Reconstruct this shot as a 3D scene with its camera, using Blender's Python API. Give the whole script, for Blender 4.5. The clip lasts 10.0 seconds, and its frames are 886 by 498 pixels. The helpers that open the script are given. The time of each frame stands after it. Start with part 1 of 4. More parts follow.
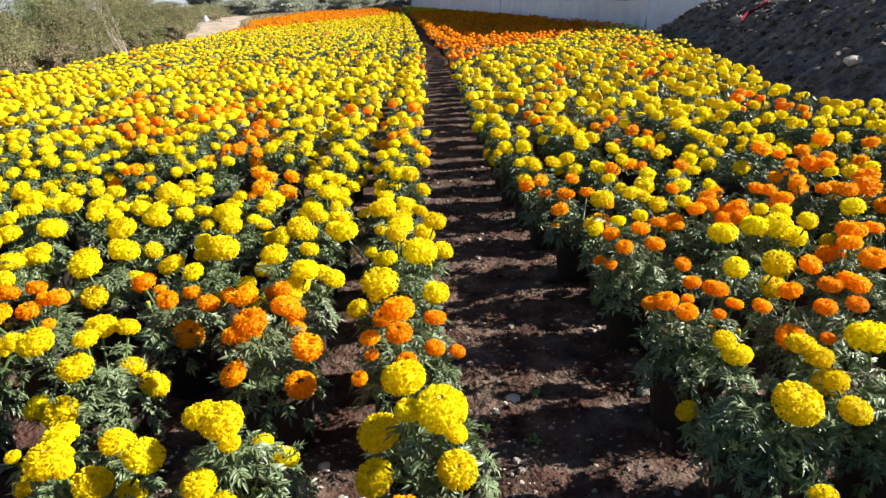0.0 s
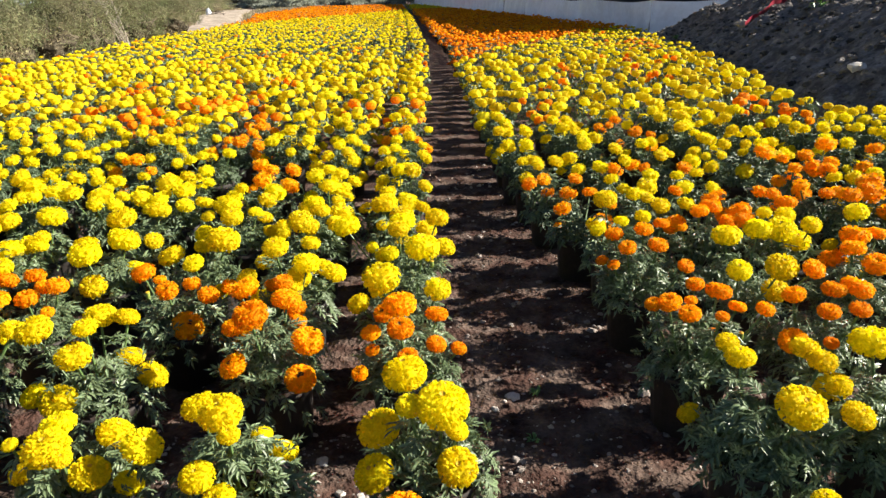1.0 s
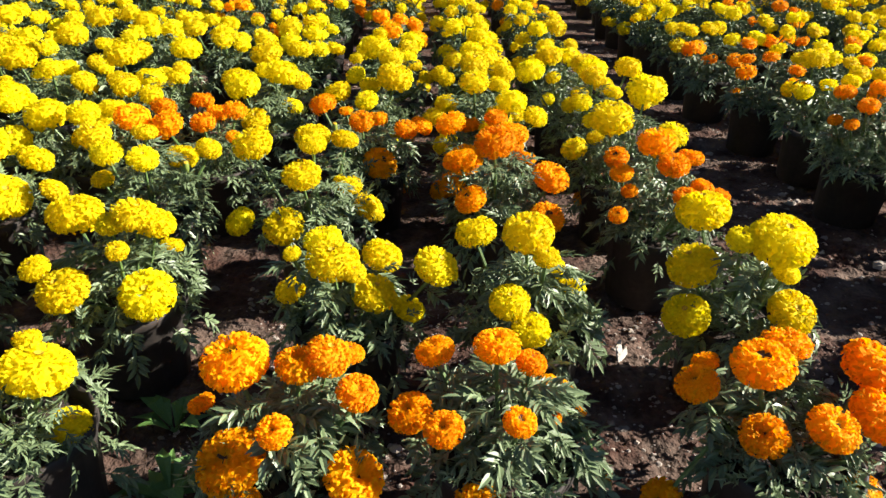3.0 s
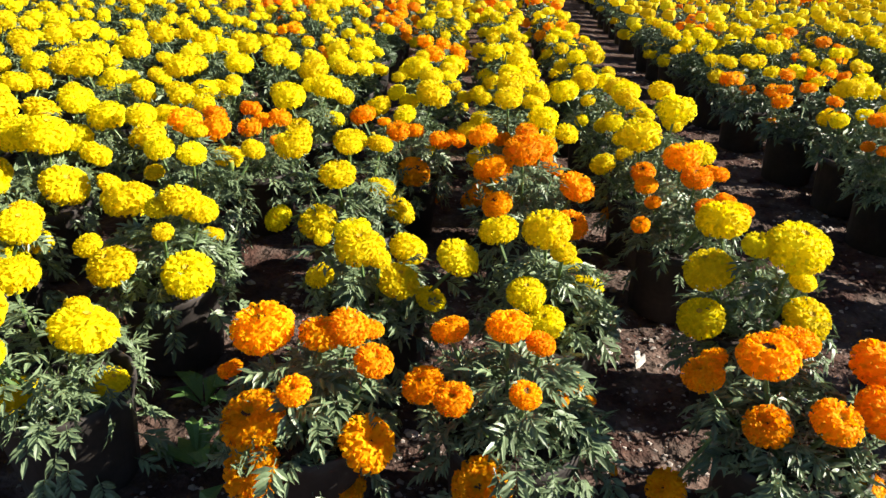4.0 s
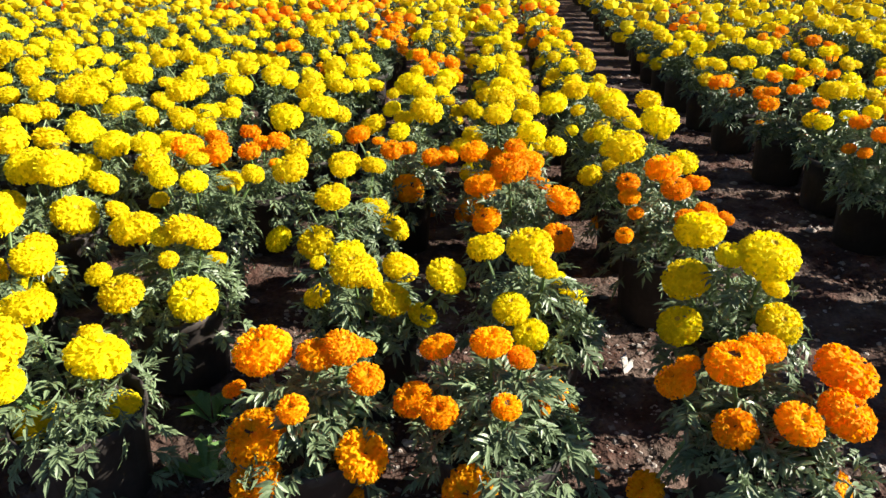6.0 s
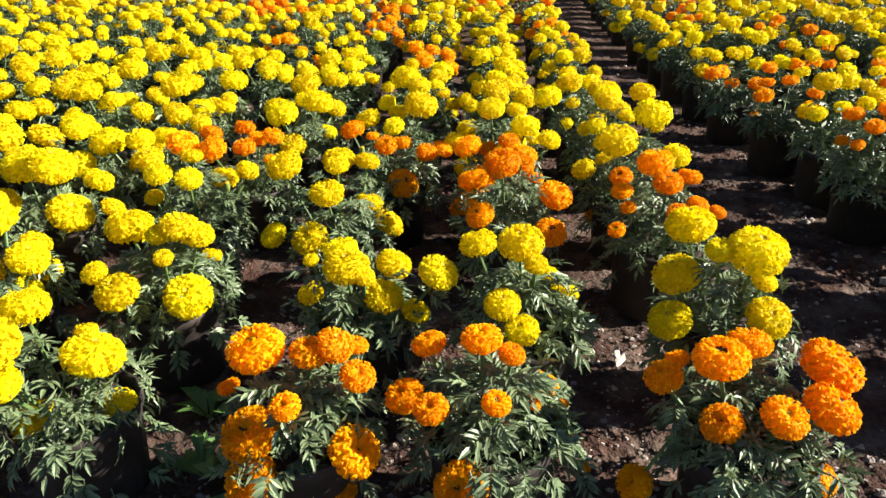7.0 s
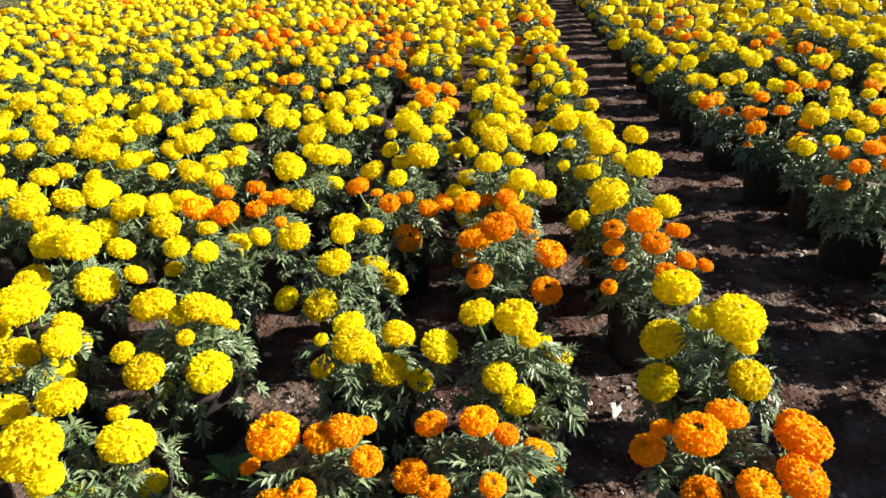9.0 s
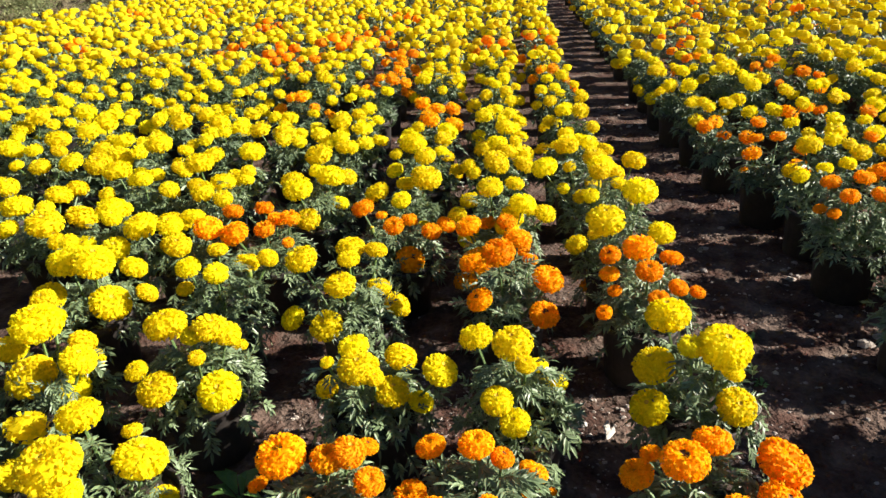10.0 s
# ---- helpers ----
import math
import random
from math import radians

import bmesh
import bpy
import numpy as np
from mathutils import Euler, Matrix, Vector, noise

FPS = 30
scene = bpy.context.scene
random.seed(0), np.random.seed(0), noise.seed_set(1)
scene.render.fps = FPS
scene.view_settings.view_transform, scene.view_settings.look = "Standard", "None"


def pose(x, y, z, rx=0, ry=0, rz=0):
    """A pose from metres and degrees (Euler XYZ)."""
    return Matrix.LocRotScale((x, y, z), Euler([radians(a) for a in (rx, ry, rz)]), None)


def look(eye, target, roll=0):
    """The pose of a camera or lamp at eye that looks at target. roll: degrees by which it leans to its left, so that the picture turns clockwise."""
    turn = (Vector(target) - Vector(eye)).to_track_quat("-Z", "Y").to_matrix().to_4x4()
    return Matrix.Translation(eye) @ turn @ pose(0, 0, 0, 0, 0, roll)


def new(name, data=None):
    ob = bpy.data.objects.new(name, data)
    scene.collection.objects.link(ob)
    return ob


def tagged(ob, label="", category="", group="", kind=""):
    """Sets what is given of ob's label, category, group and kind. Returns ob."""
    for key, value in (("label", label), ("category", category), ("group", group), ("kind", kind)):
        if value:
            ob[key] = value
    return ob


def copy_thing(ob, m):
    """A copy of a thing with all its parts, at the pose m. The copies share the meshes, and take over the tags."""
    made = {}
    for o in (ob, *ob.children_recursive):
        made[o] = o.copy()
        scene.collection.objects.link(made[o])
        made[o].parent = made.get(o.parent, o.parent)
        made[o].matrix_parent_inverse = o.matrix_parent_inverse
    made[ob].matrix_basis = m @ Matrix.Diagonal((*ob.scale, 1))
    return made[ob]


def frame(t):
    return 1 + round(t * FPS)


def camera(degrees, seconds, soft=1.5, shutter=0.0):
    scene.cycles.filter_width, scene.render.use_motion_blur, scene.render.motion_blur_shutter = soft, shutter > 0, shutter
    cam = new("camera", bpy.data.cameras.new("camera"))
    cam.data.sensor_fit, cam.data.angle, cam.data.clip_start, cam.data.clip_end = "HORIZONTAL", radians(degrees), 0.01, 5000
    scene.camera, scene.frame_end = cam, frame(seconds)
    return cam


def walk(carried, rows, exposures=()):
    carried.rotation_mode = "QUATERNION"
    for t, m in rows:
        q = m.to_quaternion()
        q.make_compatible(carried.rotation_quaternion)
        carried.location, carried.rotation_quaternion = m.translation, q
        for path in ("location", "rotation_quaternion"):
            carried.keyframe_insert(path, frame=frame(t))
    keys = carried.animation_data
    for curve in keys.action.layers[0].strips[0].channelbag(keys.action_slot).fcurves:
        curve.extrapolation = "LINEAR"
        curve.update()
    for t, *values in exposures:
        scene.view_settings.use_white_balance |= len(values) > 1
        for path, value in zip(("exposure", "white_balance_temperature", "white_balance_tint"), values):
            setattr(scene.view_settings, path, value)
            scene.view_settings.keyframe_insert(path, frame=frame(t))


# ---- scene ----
cam = camera(67.7, 10.0)
EXPOSURE = 1.37
PATH = [
    (0, (0.01, 0.128, 1.204), (-0.022, 1.998, 0.495), -2.5),
    (0.5, (0.003, 0.132, 1.196), (-0.021, 1.995, 0.471), -1.7),
    (1, (-0.005, 0.136, 1.195), (-0.031, 2.004, 0.481), -1.2),
    (1.5, (-0.043, 0.158, 1.191), (-0.104, 2.055, 0.559), -1.6),
    (1.8, (-0.130, 0.177, 1.160), (-0.341, 2.043, 0.473), -2.0),
    (2, (-0.199, 0.211, 1.14), (-0.405, 2.057, 0.399), -2.4),
    (2.2, (-0.290, 0.236, 1.103), (-0.481, 2.062, 0.309), -1.3),
    (2.5, (-0.445, 0.261, 1.03), (-0.541, 2.047, 0.135), 0.0),
    (2.7, (-0.526, 0.260, 0.979), (-0.550, 2.023, 0.035), 0.8),
    (3, (-0.609, 0.245, 0.939), (-0.661, 1.993, -0.031), 1.7),
    (3.2, (-0.621, 0.224, 0.914), (-0.713, 1.974, -0.05), 3.5),
    (4.3, (-0.548, 0.144, 0.9), (-0.748, 1.934, 0.03), 1.7),
    (4.5, (-0.538, 0.136, 0.914), (-0.738, 1.926, 0.045), 1.3),
    (5, (-0.524, 0.132, 0.937), (-0.714, 1.919, 0.059), 1.6),
    (5.5, (-0.532, 0.118, 0.954), (-0.737, 1.903, 0.076), 0.6),
    (7, (-0.512, 0.113, 0.98), (-0.711, 1.885, 0.073), -0.2),
    (7.5, (-0.507, 0.112, 1.009), (-0.728, 1.871, 0.083), -0.9),
    (8, (-0.495, 0.118, 1.059), (-0.734, 1.883, 0.15), -2.4),
    (8.5, (-0.483, 0.11, 1.114), (-0.721, 1.873, 0.199), -2.8),
    (9, (-0.475, 0.099, 1.168), (-0.714, 1.868, 0.265), -2.9),
    (9.5, (-0.465, 0.078, 1.204), (-0.718, 1.838, 0.288), -2.7),
    (10, (-0.465, 0.06, 1.237), (-0.713, 1.839, 0.358), -2.3),
]
walk(cam, [(t, look(eye, target, roll)) for t, eye, target, roll in PATH], [(0.0, EXPOSURE), (10.0, EXPOSURE)])

# ---- light ----
SUN_HEIGHT, SUN_SIDE = radians(28.5), radians(83)   # side: clockwise from +y
world = bpy.data.worlds.new("sky")
scene.world = world
world.use_nodes = True
wn = world.node_tree.nodes
sky = wn.new("ShaderNodeTexSky")
sky.sky_type, sky.sun_disc = "NISHITA", False
sky.sun_elevation, sky.sun_rotation = SUN_HEIGHT, SUN_SIDE
sky.altitude = 2250
sky.air_density, sky.dust_density, sky.ozone_density = 0.75, 0.35, 0.7
wn["Background"].inputs["Strength"].default_value = 0.05
world.node_tree.links.new(sky.outputs["Color"], wn["Background"].inputs["Color"])
sun_data = bpy.data.lights.new("sun", "SUN")
sun_data.energy, sun_data.angle, sun_data.color = 5.0, radians(0.55), (1.0, 0.93, 0.82)
sun = new("sun", sun_data)
sun_way = Vector((math.sin(SUN_SIDE) * math.cos(SUN_HEIGHT), math.cos(SUN_SIDE) * math.cos(SUN_HEIGHT), math.sin(SUN_HEIGHT)))
sun.matrix_world = look(sun_way * 60, (0, 0, 0))


# ---- materials ----
def material(name, base, rough=0.7, spread=0.25, scale=30.0, fine=220.0, bump=0.2, dist=0.004, metal=0.0, through_light=0.0,
             island=0.0, per_thing=0.0, hue=0.0, gloss=0.5, second=None, patch=3.0, deeper=0.0):
    """A procedural surface: noise at two sizes, an optional second colour in patches, variation per piece and per thing, relief."""
    m = bpy.data.materials.new(name)
    m.use_nodes = True
    n, l = m.node_tree.nodes, m.node_tree.links
    p = n["Principled BSDF"]
    p.inputs["Roughness"].default_value, p.inputs["Metallic"].default_value = rough, metal
    p.inputs["Specular IOR Level"].default_value = gloss
    co = n.new("ShaderNodeTexCoord")

    def tex(size, detail=4.0):
        t = n.new("ShaderNodeTexNoise")
        t.inputs["Scale"].default_value, t.inputs["Detail"].default_value = size, detail
        l.new(co.outputs["Object"], t.inputs["Vector"])
        return t.outputs["Fac"]

    def ramp(fac, lo, hi, a=0.3, b=0.7):
        r = n.new("ShaderNodeMapRange")
        r.inputs["From Min"].default_value, r.inputs["From Max"].default_value = a, b
        r.inputs["To Min"].default_value, r.inputs["To Max"].default_value = lo, hi
        l.new(fac, r.inputs["Value"])
        return r.outputs["Result"]

    col = n.new("ShaderNodeRGB")
    col.outputs[0].default_value = (*base, 1)
    out = col.outputs[0]
    if second:
        mix = n.new("ShaderNodeMix")
        mix.data_type = "RGBA"
        mix.inputs["B"].default_value = (*second, 1)
        l.new(out, mix.inputs["A"])
        l.new(ramp(tex(patch, 6.0), 0, 1, 0.42, 0.62), mix.inputs["Factor"])
        out = mix.outputs["Result"]
    hsv = n.new("ShaderNodeHueSaturation")
    l.new(out, hsv.inputs["Color"])
    value = ramp(tex(scale), 1 - spread, 1 + spread)
    small = ramp(tex(fine, 2.0), 1 - spread * 0.6, 1 + spread * 0.6)
    mul = n.new("ShaderNodeMath")
    mul.operation = "MULTIPLY"
    l.new(value, mul.inputs[0]), l.new(small, mul.inputs[1])
    fac = mul.outputs[0]
    if island:
        g = n.new("ShaderNodeNewGeometry")
        k = n.new("ShaderNodeMath")
        k.operation = "MULTIPLY"
        l.new(fac, k.inputs[0]), l.new(ramp(g.outputs["Random Per Island"], 1 - island, 1 + island, 0, 1), k.inputs[1])
        fac = k.outputs[0]
        if hue:
            l.new(ramp(g.outputs["Random Per Island"], 0.5 - hue, 0.5 + hue, 0, 1), hsv.inputs["Hue"])
    if per_thing:
        g = n.new("ShaderNodeObjectInfo")
        if hue:
            l.new(ramp(g.outputs["Random"], 0.5 - hue, 0.5 + hue, 0, 1), hsv.inputs["Hue"])
        k = n.new("ShaderNodeMath")
        k.operation = "MULTIPLY"
        l.new(fac, k.inputs[0]), l.new(ramp(g.outputs["Random"], 1 - per_thing, 1 + per_thing, 0, 1), k.inputs[1])
        fac = k.outputs[0]
    l.new(fac, hsv.inputs["Value"])
    l.new(hsv.outputs["Color"], p.inputs["Base Color"])
    if bump:
        b = n.new("ShaderNodeBump")
        b.inputs["Strength"].default_value, b.inputs["Distance"].default_value = bump, dist
        l.new(tex(fine, 3.0), b.inputs["Height"])
        l.new(b.outputs["Normal"], p.inputs["Normal"])
    if through_light:
        tr = n.new("ShaderNodeBsdfTranslucent")
        ms = n.new("ShaderNodeMixShader")
        ms.inputs["Fac"].default_value = through_light
        deep = n.new("ShaderNodeGamma")
        deep.inputs["Gamma"].default_value = 1.0 + deeper
        l.new(hsv.outputs["Color"], deep.inputs["Color"])
        l.new(deep.outputs["Color"], tr.inputs["Color"])
        l.new(p.outputs["BSDF"], ms.inputs[1]), l.new(tr.outputs["BSDF"], ms.inputs[2])
        l.new(ms.outputs["Shader"], n["Material Output"].inputs["Surface"])
    return m


petal_kw = dict(rough=0.65, spread=0.08, scale=20, fine=160, bump=0.15, dist=0.002, through_light=0.50, deeper=0.25, island=0.14, gloss=0.12)
M_YELLOW = material("yellow_petals", (0.885, 0.75, 0.008), per_thing=0.06, hue=0.008, **petal_kw)
M_ORANGE = material("orange_petals", (0.96, 0.475, 0.003), per_thing=0.08, hue=0.010, **petal_kw)
M_GOLD = material("golden_petals", (0.94, 0.50, 0.005), per_thing=0.06, hue=0.008, **petal_kw)
far_kw = dict(petal_kw, island=0.14, hue=0.012)
M_YELLOW_FAR = material("yellow_petals_far", (0.86, 0.71, 0.012), **far_kw)
M_ORANGE_FAR = material("orange_petals_far", (0.95, 0.39, 0.003), **far_kw)
M_CENTRE = material("flower_centre", (0.085, 0.03, 0.005), 0.8, 0.2, 60, 300, 0.3, 0.002)
M_OLIVE = material("yellow_flower_centre", (0.55, 0.36, 0.01), 0.8, 0.2, 60, 300, 0.3, 0.002)
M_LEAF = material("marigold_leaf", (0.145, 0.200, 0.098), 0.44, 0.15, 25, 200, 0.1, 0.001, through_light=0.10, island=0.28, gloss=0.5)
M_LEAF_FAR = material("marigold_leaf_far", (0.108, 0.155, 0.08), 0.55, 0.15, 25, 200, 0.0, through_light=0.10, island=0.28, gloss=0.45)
M_STEM = material("green_stem", (0.10, 0.17, 0.05), 0.5, 0.2, 60, 300, 0.1, 0.001)
M_BUD = material("bud_green", (0.20, 0.26, 0.05), 0.5, 0.2, 60, 300, 0.1, 0.001)
M_POT = material("nursery_pot_plastic", (0.034, 0.027, 0.023), 0.75, 0.3, 18, 90, 0.2, 0.002, per_thing=0.3)
M_COMPOST = material("potting_soil", (0.035, 0.022, 0.016), 0.95, 0.4, 40, 200, 0.8, 0.006)
M_SOIL = material("bare_soil", (0.062, 0.032, 0.024), 0.95, 0.40, 9, 70, 1.0, 0.014, second=(0.118, 0.083, 0.066), patch=7.0, gloss=0.2)
M_STONE = material("pebble_stone", (0.32, 0.275, 0.24), 0.85, 0.25, 30, 140, 0.4, 0.004, island=0.4, gloss=0.3)
M_PALE = material("pale_stone", (0.55, 0.51, 0.46), 0.85, 0.15, 30, 140, 0.4, 0.004, gloss=0.3)
M_MOUND = material("spoil_heap_earth", (0.095, 0.080, 0.072), 0.8, 0.5, 5.0, 40, 0.8, 0.03, second=(0.18, 0.16, 0.145), patch=8.0, gloss=0.35)
M_RUBBLE = material("heap_rubble_stone", (0.13, 0.115, 0.105), 0.85, 0.3, 30, 140, 0.4, 0.004, island=0.85, gloss=0.3)
M_TARP = material("white_plastic_sheet", (0.80, 0.86, 0.94), 0.38, 0.10, 1.2, 9, 0.3, 0.03, through_light=0.10)
M_ROOF = material("grey_roof_film", (0.50, 0.51, 0.53), 0.45, 0.15, 0.8, 7, 0.2, 0.03, through_light=0.12)
M_POST = material("galvanised_post", (0.66, 0.68, 0.72), 0.5, 0.2, 3, 40, 0.1, 0.004, metal=0.3)
# near-black that paints the greenhouse's unlit interior
M_DARK_INSIDE = material("black_inside", (0.012, 0.013, 0.016), 0.9, 0.3, 2, 30, 0.1, 0.01)
M_BUSH = material("dry_bush_leaf", (0.27, 0.30, 0.14), 0.7, 0.6, 1.3, 10, 0.0, island=0.3, hue=0.03, gloss=0.05, through_light=0.55, second=(0.31, 0.26, 0.165), patch=0.5)
# leaf green paled on purpose: distance haze is mixed into the base colour
M_HAZED_TREE = material("hazed_tree_leaf", (0.34, 0.36, 0.29), 0.9, 0.25, 0.5, 6, 0.0, island=0.2, gloss=0.05, through_light=0.4)
M_BARK = material("bark", (0.16, 0.13, 0.10), 0.9, 0.3, 5, 60, 0.5, 0.01)
M_TWIG = material("dry_twig", (0.24, 0.19, 0.14), 0.85, 0.2, 8, 60, 0.0)
M_PALE_TWIG = material("pale_dead_wood", (0.34, 0.295, 0.235), 0.85, 0.2, 8, 60, 0.2, 0.004)
M_SAND = material("dusty_track_soil", (0.46, 0.38, 0.30), 0.95, 0.25, 1.5, 12, 0.5, 0.03, second=(0.34, 0.285, 0.22), patch=0.8, gloss=0.1)
# dark brown that gives the bushes' lumpy cores their inner shade
M_DARK_CORE = material("bush_shade_core", (0.13, 0.11, 0.075), 0.95, 0.5, 9, 50, 1.0, 0.05, gloss=0.05)
M_STRAW = material("dry_grass", (0.40, 0.32, 0.21), 0.85, 0.3, 0.5, 5, 0.0, island=0.2, second=(0.26, 0.25, 0.14), patch=0.25, through_light=0.4, gloss=0.05)
# the hills' distance haze is put in as an even pale glow
M_HILL_GLOW = bpy.data.materials.new("hill_haze_glow")
M_HILL_GLOW.use_nodes = True
hz = M_HILL_GLOW.node_tree.nodes["Principled BSDF"]
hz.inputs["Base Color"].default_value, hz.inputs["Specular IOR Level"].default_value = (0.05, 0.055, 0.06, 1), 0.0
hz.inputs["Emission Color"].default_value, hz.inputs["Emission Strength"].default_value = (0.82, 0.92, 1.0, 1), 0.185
M_HAZE = bpy.data.materials.new("pale_low_sky")
M_HAZE.use_nodes = True
hz = M_HAZE.node_tree.nodes["Principled BSDF"]
hz.inputs["Base Color"].default_value = (0, 0, 0, 1)
hz.inputs["Emission Color"].default_value, hz.inputs["Emission Strength"].default_value = (0.86, 0.92, 1.0, 1), 0.305
M_RED = material("red_plastic_strip", (0.36, 0.025, 0.055), 0.5, 0.1, 5, 40, 0.1, 0.01)
M_WEED = material("weed_leaf", (0.10, 0.20, 0.05), 0.5, 0.2, 30, 200, 0.1, 0.001, island=0.2, through_light=0.2)


# ---- mesh helpers ----
class Soup:
    """Collects vertices and faces with a material number, for one mesh."""

    def __init__(self):
        self.v, self.f, self.m, self.n = [], [], [], 0

    def add(self, verts, faces, slot=0):
        verts = np.asarray(verts, float)
        self.v.append(verts)
        self.f += [tuple(i + self.n for i in face) for face in faces]
        self.m += [slot] * len(faces)
        self.n += len(verts)

    def mesh(self, name, materials, smooth=False):
        me = bpy.data.meshes.new(name)
        me.from_pydata(np.concatenate(self.v).tolist(), [], self.f)
        for mat in materials:
            me.materials.append(mat)
        me.polygons.foreach_set("material_index", self.m)
        me.polygons.foreach_set("use_smooth", [smooth] * len(self.f))
        me.update()
        return me


def part(name, mesh, parent, at=(0, 0, 0), label=""):
    """One mesh object under a thing or under a part."""
    ob = new(name, mesh)
    ob.parent = parent
    ob.matrix_basis = at if isinstance(at, Matrix) else Matrix.Translation(at)
    return tagged(ob, label)


def unit(a):
    return a / (np.linalg.norm(a, axis=-1, keepdims=True) + 1e-9)


def tube(soup, points, radii, sides=5, slot=0):
    """A tapered tube along points."""
    pts = np.asarray(points, float)
    rows = []
    for i, p in enumerate(pts):
        d = unit(pts[min(i + 1, len(pts) - 1)] - pts[max(i - 1, 0)])
        a = unit(np.cross(d, (0.3, 0.9, 0.1) if abs(d[2]) > 0.9 else (0, 0, 1)))
        b = np.cross(d, a)
        ang = np.linspace(0, 2 * np.pi, sides, endpoint=False)[:, None]
        rows.append(p + radii[i] * (np.cos(ang) * a + np.sin(ang) * b))
    k = sides
    faces = [(i * k + j, i * k + (j + 1) % k, (i + 1) * k + (j + 1) % k, (i + 1) * k + j) for i in range(len(pts) - 1) for j in range(k)]
    soup.add(np.concatenate(rows), faces + [tuple(range(k))[::-1], tuple((len(pts) - 1) * k + j for j in range(k))], slot)


def lathe(soup, profile, sides=20, slot=0, centre=(0, 0, 0)):
    """A surface of revolution from (radius, height) pairs."""
    ang = np.linspace(0, 2 * np.pi, sides, endpoint=False)
    v = np.array([(r * np.cos(a), r * np.sin(a), z) for r, z in profile for a in ang]) + centre
    n = sides
    soup.add(v, [(i * n + j, i * n + (j + 1) % n, (i + 1) * n + (j + 1) % n, (i + 1) * n + j) for i in range(len(profile) - 1) for j in range(n)], slot)


# ---- marigold parts ----
def flower_head(rng, petals, rows=3, pit=0.10, core=8, cols=3, eye=0.075):
    """A full round flower head, one across, facing +z: a flattened ball packed with short ruffled petals round a small eye."""
    s = Soup()
    wide, tall = 0.425, 0.29
    ths = (3.0, 2.5, 2.0, 1.57, 1.15, 0.8, 0.5, 0.28, 0.0) if core > 9 else (2.9, 2.1, 1.4, 0.7, 0.3, 0.0)
    lathe(s, [(wide * math.sin(t), tall * math.cos(t) - pit * math.exp(-(t / 0.36) ** 2)) for t in ths], core, 0)
    s.v[0] += rng.uniform(-0.014, 0.014, s.v[0].shape)
    s.v[0] *= 0.95
    z0 = 0.95 * (tall - pit) + 0.012
    lathe(s, [(eye, z0 + 0.03), (eye * 0.6, z0 + 0.014), (0.0, z0)], 7, 1)
    size = 16.5 / math.sqrt(petals)
    for i in range(petals):
        f = (i + 0.5) / petals
        th = max(math.acos(1 - 1.80 * f) + rng.uniform(-0.05, 0.05), 0.10 + 1.7 * eye)
        ph = i * 2.39996 + rng.uniform(-0.18, 0.18)
        e = np.array((np.cos(ph), np.sin(ph), 0))
        base = 0.93 * (np.array((0, 0, tall * np.cos(th) - pit * np.exp(-(th / 0.36) ** 2))) + wide * np.sin(th) * e)
        out = unit(np.sin(th) * e / wide + np.array((0, 0, np.cos(th) / tall)))
        down = unit(np.cos(th) * wide * e + np.array((0, 0, -np.sin(th) * tall)))
        side = np.cross(out, down)
        turn = rng.normal(0, 0.75)
        along, across = down * np.cos(turn) + side * np.sin(turn), side * np.cos(turn) - down * np.sin(turn)
        lean = rng.uniform(0.15, 1.0)
        lift = rng.uniform(0.045, 0.078) * (0.7 + 0.3 * size)
        reach = 0.055 * lean * (0.65 + 0.35 * size)
        half = rng.uniform(0.034, 0.050) * size
        wave = rng.uniform(0.6, 1.4) * rng.choice((-1, 1))
        v = []
        for r in range(rows):
            u = r / (rows - 1)
            c = base + out * lift * np.sin(u * (1.3 + 0.6 * lean)) + along * reach * (u ** 1.8) * 1.3
            for k in range(cols):
                w = 2 * k / (cols - 1) - 1
                frill = 0.026 * wave * u * math.cos(w * 2.6 + wave) + rng.uniform(-0.012, 0.012) * u
                v.append(c + across * w * half * (0.45 + 0.65 * u) + along * frill * size + out * (0.014 * u * (1 - abs(w)) + rng.uniform(-0.010, 0.010) * u))
        s.add(v, [(r * cols + w, r * cols + w + 1, r * cols + w + cols + 1, r * cols + w + cols) for r in range(rows - 1) for w in range(cols - 1)], 0)
    return s


